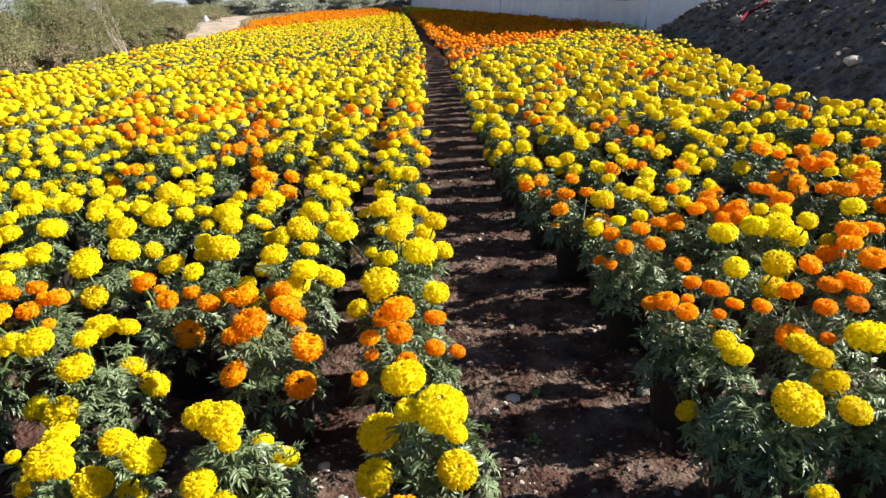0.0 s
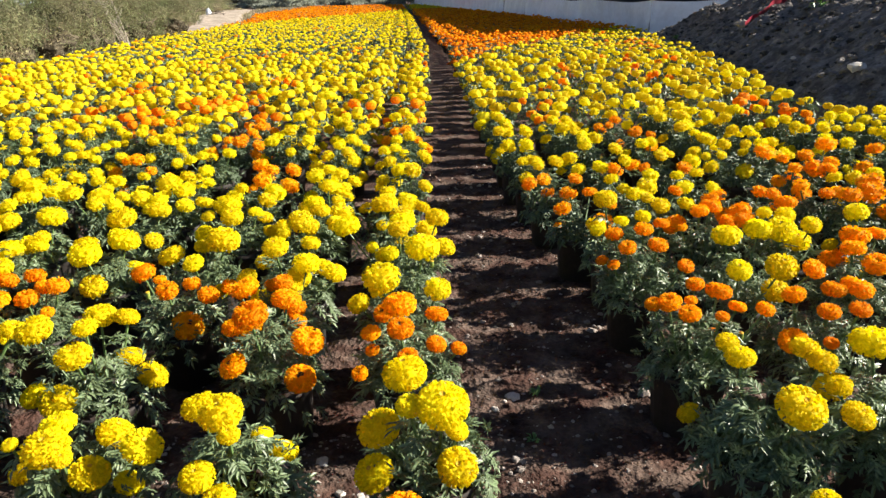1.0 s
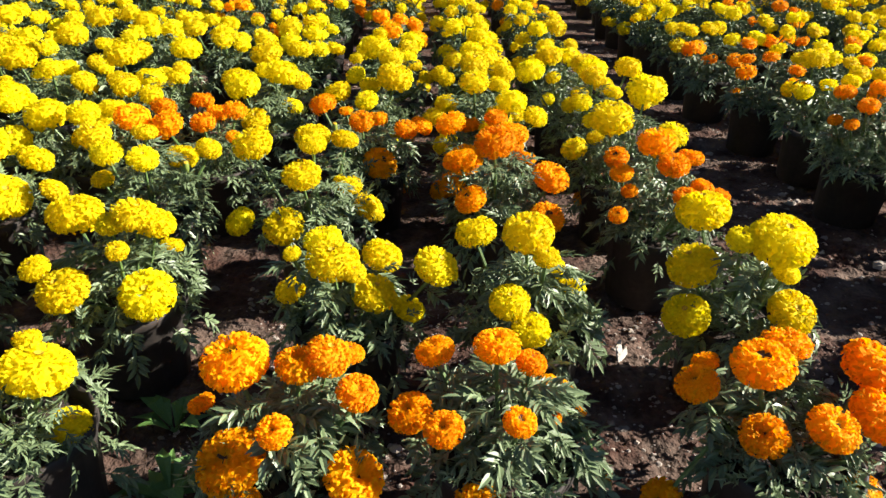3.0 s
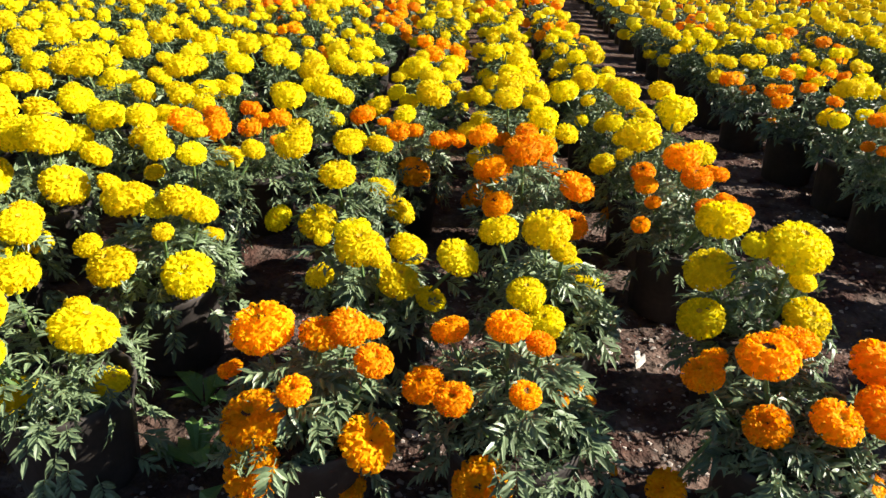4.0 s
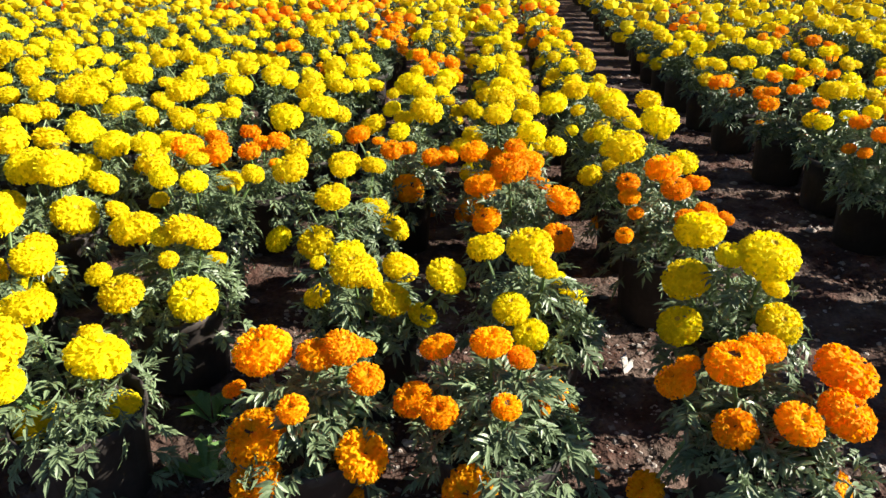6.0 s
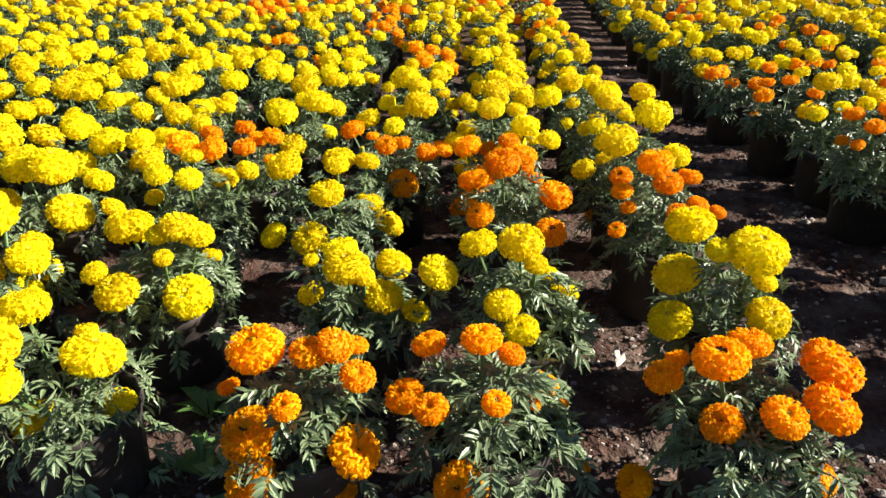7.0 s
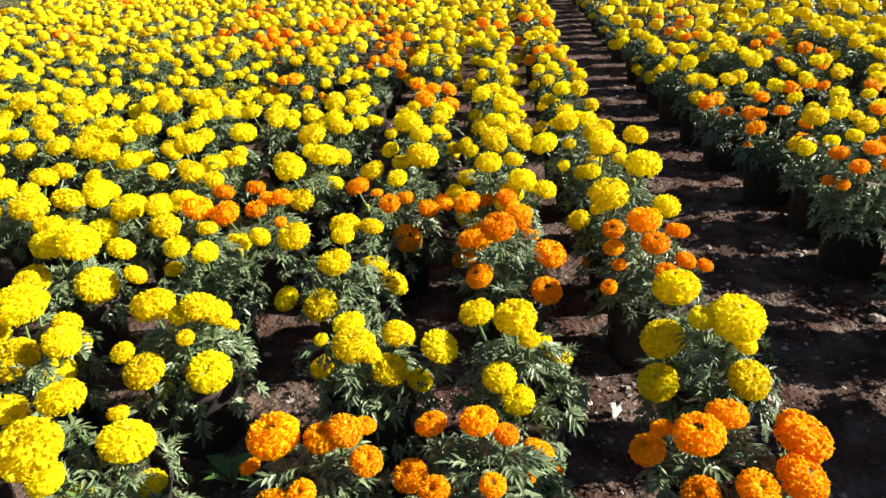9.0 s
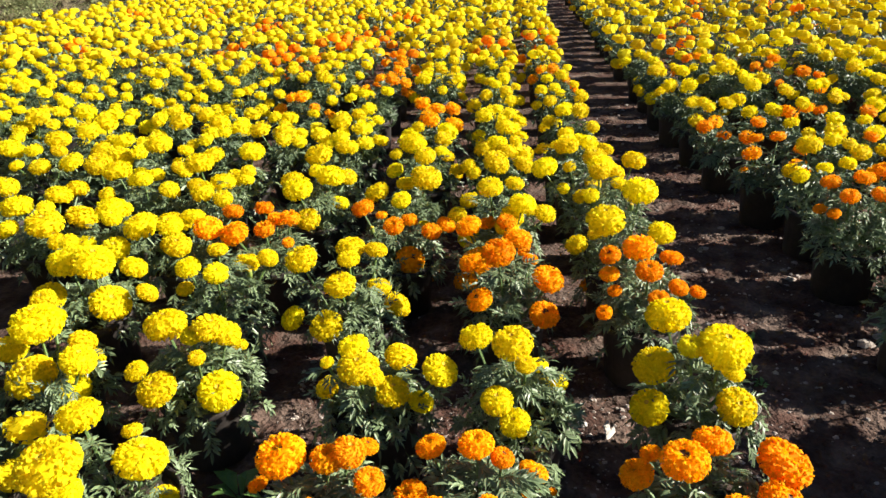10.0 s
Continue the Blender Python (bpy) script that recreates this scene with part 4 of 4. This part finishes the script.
near_plant(-0.05, 1.36, (Y, 0.02, -0.04, 0.39, 0.116), (Y, -0.07, 0.12, 0.37, 0.109), (Y, -0.12, -0.02, 0.32, 0.098), (Y, -0.13, -0.07, 0.24, 0.091), (Y, 0.05, -0.09, 0.27, 0.089), (Y, -0.05, -0.04, 0.39, 0.060), (Y, 0.05, -0.03, 0.32, 0.055))
near_plant(0.70, 1.40, (Y, 0.02, -0.09, 0.38, 0.112), (Y, -0.03, 0.10, 0.39, 0.078), (Y, 0.14, 0.14, 0.39, 0.077), (Y, 0.15, -0.08, 0.35, 0.077), (Y, 0.15, 0.08, 0.39, 0.075), (Y, -0.13, 0.11, 0.23, 0.066))
near_plant(1.02, 1.42, (Y, 0.01, 0.16, 0.38, 0.125), (Y, -0.16, 0.00, 0.36, 0.062))
near_plant(-1.65, 2.01, (Y, -0.14, -0.01, 0.34, 0.113), (O, 0.12, -0.03, 0.35, 0.099), (Y, -0.05, 0.02, 0.27, 0.095), (Y, -0.11, 0.13, 0.30, 0.092), (O, 0.09, 0.23, 0.30, 0.079))
near_plant(-1.37, 1.68, (Y, 0.03, 0.15, 0.30, 0.084), (Y, -0.07, -0.02, 0.37, 0.076), (Y, 0.04, -0.07, 0.38, 0.072), (Y, 0.12, 0.11, 0.34, 0.066), (Y, 0.01, 0.02, 0.41, 0.061), (Y, -0.07, -0.06, 0.32, 0.052))
near_plant(-0.55, 2.01, (Y, 0.07, 0.12, 0.39, 0.093), (Y, 0.02, 0.08, 0.32, 0.082), (O, -0.12, 0.00, 0.16, 0.078), (O, -0.09, -0.10, 0.22, 0.076), (O, -0.09, -0.06, 0.27, 0.059))
near_plant(-0.51, 1.74, (O, -0.03, -0.04, 0.42, 0.097), (O, 0.11, -0.02, 0.33, 0.094), (G, 0.02, 0.14, 0.38, 0.090), (O, -0.11, 0.07, 0.33, 0.088), (O, 0.10, -0.10, 0.26, 0.086), (O, -0.08, -0.08, 0.29, 0.080), (O, 0.06, 0.10, 0.33, 0.050))
near_plant(-0.13, 1.74, (O, -0.02, 0.03, 0.41, 0.095), (O, -0.01, -0.09, 0.40, 0.073), (O, 0.08, 0.07, 0.36, 0.067), (O, -0.10, 0.00, 0.34, 0.058), (O, 0.08, -0.05, 0.33, 0.057), (O, 0.01, -0.15, 0.35, 0.057), (O, -0.12, -0.11, 0.28, 0.046), (O, 0.14, -0.02, 0.30, 0.046), (O, -0.09, -0.06, 0.32, 0.041))
near_plant(0.67, 1.79, (O, 0.09, 0.08, 0.39, 0.083), (O, -0.08, -0.01, 0.40, 0.075), (O, -0.04, -0.06, 0.39, 0.067), (Y, 0.03, -0.15, 0.35, 0.066), (O, 0.04, 0.13, 0.39, 0.060), (O, 0.16, 0.10, 0.33, 0.058), (O, 0.17, -0.04, 0.39, 0.057), (O, -0.12, -0.00, 0.39, 0.055), (O, 0.03, -0.10, 0.40, 0.041), (O, -0.01, 0.02, 0.39, 0.040), (O, 0.05, -0.01, 0.31, 0.031))
near_plant(1.02, 1.80, (O, 0.14, 0.08, 0.39, 0.102), (O, 0.07, 0.07, 0.39, 0.078), (O, -0.06, 0.04, 0.39, 0.072), (O, -0.02, -0.07, 0.39, 0.066), (O, 0.07, -0.06, 0.39, 0.064), (O, -0.06, -0.17, 0.35, 0.043))
near_plant(-2.66, 2.36, (Y, 0.10, -0.02, 0.35, 0.099))
near_plant(-2.25, 2.10, (Y, 0.11, -0.11, 0.35, 0.125), (Y, 0.09, 0.11, 0.28, 0.121), (Y, -0.11, 0.04, 0.35, 0.116), (Y, 0.02, 0.11, 0.37, 0.098), (Y, 0.01, 0.23, 0.35, 0.085), (Y, 0.05, -0.01, 0.37, 0.062))
near_plant(-2.00, 2.40, (Y, -0.14, 0.06, 0.38, 0.123), (Y, 0.13, -0.04, 0.34, 0.080))
near_plant(-1.95, 2.04, (Y, -0.02, 0.09, 0.35, 0.113))
near_plant(-1.34, 2.04, (O, -0.09, -0.08, 0.34, 0.096), (O, -0.01, -0.02, 0.33, 0.074), (O, -0.06, 0.12, 0.35, 0.070), (O, -0.00, 0.07, 0.33, 0.065), (O, 0.10, -0.10, 0.32, 0.041))
near_plant(-1.29, 2.40, (Y, -0.06, -0.02, 0.34, 0.119), (Y, 0.05, 0.07, 0.36, 0.116), (Y, -0.13, 0.12, 0.32, 0.099), (Y, 0.00, -0.11, 0.25, 0.094), (Y, 0.08, 0.06, 0.25, 0.077))
near_plant(-0.89, 2.07, (O, 0.04, -0.06, 0.23, 0.100), (O, -0.15, 0.10, 0.35, 0.083), (O, -0.01, -0.05, 0.35, 0.070), (O, 0.02, 0.07, 0.32, 0.062), (O, 0.09, 0.04, 0.12, 0.055), (O, -0.07, 0.04, 0.35, 0.042))
near_plant(-0.56, 2.25, (Y, -0.03, -0.07, 0.43, 0.091), (Y, -0.11, -0.05, 0.23, 0.083), (Y, 0.16, -0.06, 0.33, 0.077), (Y, 0.05, 0.10, 0.38, 0.073))
near_plant(-0.16, 2.04, (Y, -0.06, -0.06, 0.40, 0.119), (Y, 0.06, 0.09, 0.44, 0.115), (Y, 0.11, -0.06, 0.36, 0.086), (Y, -0.07, 0.11, 0.34, 0.075), (O, -0.05, -0.14, 0.32, 0.066), (Y, -0.08, 0.01, 0.32, 0.054), (O, -0.10, 0.01, 0.13, 0.050))
near_plant(0.65, 2.27, (O, 0.05, -0.02, 0.39, 0.076), (O, 0.02, 0.06, 0.42, 0.074), (O, -0.08, 0.07, 0.40, 0.073), (O, -0.06, -0.04, 0.39, 0.067), (O, 0.09, 0.09, 0.43, 0.063), (O, 0.08, -0.21, 0.39, 0.060), (O, -0.14, -0.03, 0.34, 0.048), (O, -0.11, -0.07, 0.34, 0.047))
near_plant(0.97, 2.20, (Y, -0.03, 0.08, 0.41, 0.112), (Y, 0.13, 0.19, 0.39, 0.111), (Y, 0.05, -0.16, 0.39, 0.109), (Y, -0.09, -0.18, 0.39, 0.083), (O, 0.14, -0.18, 0.39, 0.075), (O, -0.12, 0.18, 0.26, 0.063))
near_plant(1.36, 2.19, (O, 0.04, 0.12, 0.39, 0.110), (O, -0.04, -0.14, 0.39, 0.091), (O, 0.13, 0.14, 0.39, 0.074))
near_plant(-3.04, 2.76, (Y, 0.12, 0.08, 0.35, 0.123))
near_plant(-2.39, 2.71, (Y, 0.07, 0.06, 0.34, 0.123), (Y, 0.05, -0.08, 0.35, 0.123), (Y, -0.14, 0.00, 0.33, 0.113))
near_plant(-2.09, 2.74, (Y, -0.03, 0.03, 0.40, 0.123), (Y, -0.09, -0.09, 0.28, 0.109), (Y, 0.03, 0.08, 0.29, 0.082))
near_plant(-1.73, 2.46, (Y, -0.10, 0.10, 0.38, 0.121), (Y, 0.01, 0.06, 0.31, 0.107), (Y, -0.02, -0.07, 0.32, 0.099), (Y, -0.05, -0.19, 0.24, 0.074))
near_plant(-1.73, 2.73, (Y, 0.04, 0.05, 0.36, 0.121), (Y, -0.13, 0.02, 0.35, 0.101), (Y, 0.00, -0.08, 0.28, 0.092))
near_plant(-1.29, 2.75, (Y, -0.07, -0.04, 0.37, 0.123), (Y, 0.01, 0.13, 0.35, 0.108), (Y, 0.06, -0.07, 0.28, 0.081))
near_plant(-0.93, 2.42, (Y, 0.08, 0.01, 0.37, 0.125), (Y, -0.11, -0.02, 0.32, 0.103), (Y, -0.01, 0.05, 0.33, 0.078), (Y, 0.07, -0.06, 0.19, 0.060), (Y, 0.09, -0.11, 0.22, 0.049))
near_plant(-0.59, 2.73, (Y, 0.00, -0.16, 0.39, 0.103), (Y, -0.01, 0.16, 0.37, 0.094))
near_plant(-0.24, 2.74, (Y, -0.06, 0.13, 0.36, 0.109), (Y, 0.04, -0.11, 0.39, 0.101), (Y, 0.11, 0.15, 0.34, 0.074), (Y, -0.05, 0.00, 0.31, 0.060), (Y, -0.08, -0.15, 0.27, 0.053))
near_plant(-0.19, 2.46, (Y, 0.00, 0.05, 0.40, 0.104), (Y, -0.21, 0.04, 0.39, 0.104), (Y, 0.13, 0.10, 0.40, 0.094), (Y, -0.01, -0.03, 0.40, 0.080), (Y, -0.07, -0.03, 0.30, 0.068), (Y, -0.04, -0.07, 0.32, 0.067))
near_plant(0.66, 2.60, (Y, -0.05, 0.07, 0.43, 0.105), (Y, -0.09, -0.01, 0.33, 0.072))
near_plant(1.00, 2.60, (O, 0.09, 0.19, 0.35, 0.085), (O, 0.03, 0.08, 0.39, 0.083), (O, 0.09, -0.11, 0.39, 0.082), (O, -0.03, 0.02, 0.39, 0.080), (O, -0.11, -0.03, 0.34, 0.048))
near_plant(1.28, 2.56, (Y, -0.10, -0.17, 0.39, 0.117), (O, -0.11, 0.16, 0.35, 0.110), (O, 0.07, 0.15, 0.39, 0.096), (Y, -0.01, -0.01, 0.39, 0.085), (Y, 0.03, -0.13, 0.39, 0.080), (Y, -0.09, -0.01, 0.40, 0.064))
near_plant(-3.09, 3.13, (Y, 0.06, 0.08, 0.41, 0.123))
near_plant(-2.72, 2.78, (Y, 0.01, 0.12, 0.38, 0.118))
near_plant(-2.66, 3.10, (Y, 0.03, -0.08, 0.39, 0.123), (Y, 0.02, 0.09, 0.38, 0.123))
near_plant(-2.40, 3.06, (Y, -0.07, -0.02, 0.33, 0.118), (Y, -0.12, -0.13, 0.32, 0.112))
near_plant(-1.65, 3.13, (Y, -0.02, 0.02, 0.34, 0.123), (Y, 0.15, 0.07, 0.31, 0.109), (Y, -0.11, -0.06, 0.38, 0.107))
near_plant(-1.32, 3.12, (Y, 0.04, 0.06, 0.35, 0.106), (Y, -0.04, -0.05, 0.34, 0.093))
near_plant(-0.91, 2.81, (Y, -0.06, 0.06, 0.37, 0.123), (Y, 0.02, -0.14, 0.38, 0.093), (Y, 0.08, 0.10, 0.30, 0.080), (Y, 0.12, 0.10, 0.21, 0.070), (Y, -0.13, 0.00, 0.34, 0.062))
near_plant(-0.58, 3.08, (Y, 0.09, -0.14, 0.30, 0.118), (Y, 0.01, 0.15, 0.34, 0.110), (Y, -0.09, -0.02, 0.29, 0.100))
near_plant(-0.28, 3.05, (Y, 0.09, -0.05, 0.33, 0.093), (Y, -0.12, 0.03, 0.28, 0.073))
near_plant(0.57, 2.90, (O, -0.02, 0.19, 0.33, 0.074), (O, 0.06, 0.15, 0.35, 0.074), (O, -0.10, 0.03, 0.23, 0.046))
near_plant(0.89, 2.94, (Y, -0.11, -0.07, 0.39, 0.080), (O, 0.14, 0.14, 0.34, 0.075), (Y, -0.07, -0.13, 0.39, 0.067))
near_plant(1.26, 2.93, (O, 0.06, -0.06, 0.39, 0.083), (O, 0.08, -0.13, 0.40, 0.071))
near_plant(1.65, 2.94, (O, 0.12, -0.10, 0.39, 0.123), (O, 0.02, -0.14, 0.39, 0.085), (O, -0.12, 0.01, 0.39, 0.081))
near_plant(1.98, 2.94, (O, -0.12, 0.06, 0.39, 0.123))
near_plant(-2.81, 3.43, (Y, -0.07, -0.05, 0.39, 0.123))
near_plant(-2.46, 3.48, (Y, -0.09, 0.07, 0.31, 0.092))
near_plant(-2.09, 3.42, (Y, -0.08, -0.07, 0.38, 0.101))
near_plant(-2.01, 3.15, (Y, -0.21, 0.03, 0.39, 0.123), (Y, -0.05, 0.12, 0.36, 0.116), (Y, 0.07, 0.10, 0.33, 0.114), (Y, 0.00, -0.16, 0.35, 0.079))
near_plant(-1.72, 3.46, (Y, -0.04, 0.03, 0.32, 0.100))
near_plant(-1.37, 3.43, (Y, -0.07, -0.06, 0.34, 0.123))
near_plant(-0.96, 3.50, (G, 0.10, 0.04, 0.27, 0.109), (O, -0.09, -0.01, 0.27, 0.063))
near_plant(-0.95, 3.18, (Y, 0.09, 0.06, 0.32, 0.111), (Y, -0.09, 0.01, 0.32, 0.094))
near_plant(-0.65, 3.43, (Y, -0.07, -0.04, 0.25, 0.080))
near_plant(0.50, 3.32, (O, 0.06, -0.09, 0.29, 0.086), (O, -0.02, 0.01, 0.27, 0.080), (O, 0.09, -0.11, 0.37, 0.077), (O, -0.06, 0.01, 0.11, 0.070))
near_plant(0.89, 3.32, (Y, 0.05, -0.10, 0.32, 0.113), (Y, 0.13, 0.12, 0.32, 0.097))
near_plant(1.21, 3.32, (Y, -0.07, -0.04, 0.30, 0.100))
near_plant(1.64, 3.32, (O, 0.11, -0.07, 0.39, 0.123), (O, 0.03, 0.10, 0.40, 0.074), (O, 0.16, -0.11, 0.40, 0.071), (O, 0.00, -0.09, 0.40, 0.070))
near_plant(-1.01, 3.76, (O, 0.00, -0.12, 0.29, 0.106))
near_plant(-0.26, 3.52, (Y, -0.02, 0.12, 0.32, 0.098), (Y, 0.12, 0.02, 0.25, 0.083), (Y, -0.12, 0.03, 0.25, 0.071))
near_plant(0.46, 3.69, (Y, -0.06, -0.12, 0.28, 0.091), (O, 0.03, -0.15, 0.28, 0.085))
near_plant(0.82, 3.70, (O, 0.09, 0.03, 0.28, 0.108), (Y, -0.14, 0.18, 0.31, 0.104), (Y, 0.00, 0.00, 0.30, 0.100), (Y, -0.12, 0.00, 0.29, 0.093))
near_plant(1.20, 3.70, (Y, 0.14, 0.06, 0.31, 0.112), (O, -0.16, 0.16, 0.27, 0.099), (O, -0.12, 0.07, 0.28, 0.076))
near_plant(1.58, 3.70, (O, 0.09, -0.08, 0.39, 0.123), (Y, -0.13, 0.05, 0.28, 0.099))
near_plant(1.99, 3.70, (O, 0.09, 0.08, 0.39, 0.123))

grow_near_plants()

# ---- the rest of the beds ----
ORANGE_LEFT = ((-3.7, 7.1), (-3.0, 5.9), (-2.8, 5.8), (-3.4, 7.5), (-3.2, 7.4), (-4.5, 11.3), (-5.3, 14.1), (-2.1, 5.8), (-2.1, 6.6), (-2.0, 6.1), (-3.0, 11.4),
               (-3.0, 12.2), (-1.5, 5.4), (-1.5, 5.1), (-2.1, 11.0), (-1.6, 11.8), (-0.8, 5.8), (-0.7, 6.0), (-0.4, 5.8), (-0.6, 10.7), (-0.3, 6.4), (-8.1, 17.0),
               (-7.5, 16.7), (-5.4, 17.9), (-7.0, 12.2), (-4.6, 8.9), (-2.6, 5.6), (-2.3, 5.1), (-1.6, 4.5), (-1.4, 4.3), (-1.5, 4.8), (-1.2, 4.2), (-1.8, 3.9), (-0.2, 4.7))
ORANGE_RIGHT = ((1.2, 7.5), (2.3, 10.0), (3.3, 11.9), (0.9, 6.0), (1.0, 5.8), (0.7, 5.0), (2.3, 7.5), (2.7, 5.8), (2.7, 5.5), (2.8, 5.4), (2.7, 5.2),
                (1.7, 3.7), (1.7, 3.4), (1.8, 3.3), (2.1, 3.8), (2.3, 3.8), (2.3, 3.6), (1.9, 3.0), (1.4, 2.7), (1.5, 2.1), (1.8, 2.4), (1.5, 1.75), (1.4, 2.4))
PITCH = 0.375


def colour_at(x, y, rng):
    """Orange beds begin further off along a slanting line; before it only patches."""
    side = x - bend(y)
    if side < 0.3 and y > max(22.0, 28.0 + 4.6 * (x + 8.2)):
        return O
    if side > 0.3 and y > 55:                         # a yellow strip ends the far bed
        return Y
    if side > 0.3 and y > np.interp(x, [0.1, 0.9, 4.0], [9.6, 12.6, 18.4]):
        return O
    for px, py in ORANGE_LEFT if side < 0.3 else ORANGE_RIGHT:
        if math.hypot(x - px, y - py) < (0.19 if py < 8 else 0.3):
            return O
    return O if rng.uniform() < 0.015 else Y


def bed_spots(y0, y1):
    """The pots' places, bed by bed and row by row."""
    for i in range(int(round((y0 - 0.57) / PITCH)), int(round((y1 - 0.57) / PITCH))):
        y = 0.57 + PITCH * i
        for j in range(int(np.interp(y, [8, 12, 17, 21, 31, 37, 46, 90], [18.6, 18.6, 19.3, 19.3, 20.6, 22.6, 27.5, 32]))):
            yield -0.10 - PITCH * j + bend(y), y
        y += 0.12
        wide = np.interp(y, [6, 11, 15], [3.35, 4.35, 5.0]) if y < 17.5 else 7.2 - 0.12 * y - bend(y)
        for j in range(int((wide - 0.64) / PITCH) + 1):
            yield 0.64 + PITCH * j + bend(y), y


SRNG = np.random.default_rng(77)
MODELS = {}
for key, n in ((Y, 8), (O, 4)):
    MODELS[key] = []
    for q in range(n):
        heads = random_heads(SRNG, key, int(SRNG.integers(5, 7) if key == O else SRNG.integers(6, 8) if q >= n - 2 else SRNG.integers(7, 10)))
        MODELS[key].append((heads, 900 + q))
BUILT = {}
FAR_FROM = 5.3
for x, y in bed_spots(0.4, FAR_FROM):
    if any(math.hypot(x - a, y - b) < 0.25 for a, b in SPOTS) or (-1.4 < x < 1.3 and y < 1.15) or y < 0.8 or x < -4.8:
        continue
    x, y = x + SRNG.uniform(-0.04, 0.04), y + SRNG.uniform(-0.04, 0.04)
    key = colour_at(x, y, SRNG)
    thin = len(MODELS[key]) - 2                       # the other bed flowers less
    q = thin + int(SRNG.integers(2)) if x > bend(y) + 0.3 else int(SRNG.integers(thin))
    turn, grow = SRNG.uniform(0, 360), SRNG.uniform(0.92, 1.06)
    if (key, q) in BUILT:
        copy_thing(BUILT[key, q], pose(x, y, 0, 0, 0, turn) @ Matrix.Scale(grow, 4))
    else:
        heads, seed = MODELS[key][q]
        BUILT[key, q] = marigold(x, y, heads, np.random.default_rng(seed), LEAVES_MID, 130, "m", 0, turn, 0.175)


def far_head(rng, k, rows):
    """A small ruffled dome for the far beds."""
    v = []
    prof = [(0.28, -0.30), (0.46, -0.17), (0.48, 0.10), (0.33, 0.29), (0.07, 0.30)] if rows == 4 else [(0.36, -0.12), (0.48, 0.06), (0.16, 0.25)]
    for i, (r, z) in enumerate(prof):
        for j in range(k):
            a = (j + 0.5 * (i % 2)) * 2 * np.pi / k
            q = r * rng.uniform(0.78, 1.18)
            v.append((q * np.cos(a), q * np.sin(a), z + rng.uniform(-0.06, 0.06)))
    f = [(i * k + j, i * k + (j + 1) % k, (i + 1) * k + (j + 1) % k, (i + 1) * k + j) for i in range(len(prof) - 1) for j in range(k)]
    return np.array(v), f + [tuple(range((len(prof) - 1) * k, len(prof) * k))]


def build_far_beds():
    rng = np.random.default_rng(55)
    near_kinds = [far_head(rng, 9, 4) for _ in range(8)]
    mid_kinds = [far_head(rng, 5, 3) for _ in range(4)]
    far_kinds = [far_head(rng, 4, 3) for _ in range(4)]
    blooms, green, pots = {Y: Soup(), O: Soup()}, Soup(), Soup()
    quad = [(0, 1, 2, 3)]
    for x, y in bed_spots(FAR_FROM, 95):
        if y > 45 and rng.uniform() < min(0.7, (y - 45) / 50):
            continue
        x, y = x + rng.uniform(-0.05, 0.05), y + rng.uniform(-0.05, 0.05)
        if y < 24 and -0.3 < x - bend(y) < 0.8:       # the pots that line the path
            lathe(pots, [(0.09, 0.0), (0.106, 0.175), (0.113, 0.18), (0.113, 0.197), (0.0, 0.185)], 9, 0, (x, y, 0))
        key = colour_at(x, y, rng)
        kinds = near_kinds if y < 11 else mid_kinds if y < 28 else far_kinds
        high = rng.uniform(0.36, 0.42)
        full = key == O and x > bend(y) + 0.3 and y > 14
        for h in random_heads(rng, key, (7 if x < bend(y) + 0.3 else 5) if y < 11 else (9 if full else 5) if y < 28 else 5 if full else 3, high):
            hv, hf = kinds[rng.integers(len(kinds))]
            d = h[4] * ((1.08 if y < 11 else 1.15 if y < 28 else 1.85) + (0.10 if x > bend(y) + 0.3 else 0.04))
            blooms[key].add(np.array((x + h[1], y + h[2], h[3])) + hv * (d, d, 0.95 * d), hf)
        for i in range((180 if 0.3 < x - bend(y) < 0.9 else 80) if y < 14 else (10 if full else 30) if y < 28 else 4 if full else 8):
            a, u = rng.uniform(0, 6.28), rng.uniform(0.42, 0.86)
            r = 0.185 * math.sqrt(1 - 0.7 * u * u) * rng.uniform(0.5, 1.0)
            p = np.array((x + r * math.cos(a), y + r * math.sin(a), u * (high - 0.03)))
            e, g = unit(rng.normal(size=3)), unit(rng.normal(size=3))
            size = 0.034 if y < 14 else 0.055 if y < 28 else 0.10
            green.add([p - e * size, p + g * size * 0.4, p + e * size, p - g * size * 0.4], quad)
    tagged(new("yellow_marigold_bed", blooms[Y].mesh("yellow_marigold_bed", [M_YELLOW_FAR])), "dense far rows of yellow marigold flowers", "flower bed", kind="stuff")
    tagged(new("orange_marigold_bed", blooms[O].mesh("orange_marigold_bed", [M_ORANGE_FAR])), "dense far rows of orange marigold flowers", "flower bed", kind="stuff")
    tagged(new("nursery_pots", pots.mesh("nursery_pots", [M_POT], True)), "dark plastic nursery pots lining the far path", "pots", kind="stuff")
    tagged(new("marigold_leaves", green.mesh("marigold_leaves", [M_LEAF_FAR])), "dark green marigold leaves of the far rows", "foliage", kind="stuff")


build_far_beds()
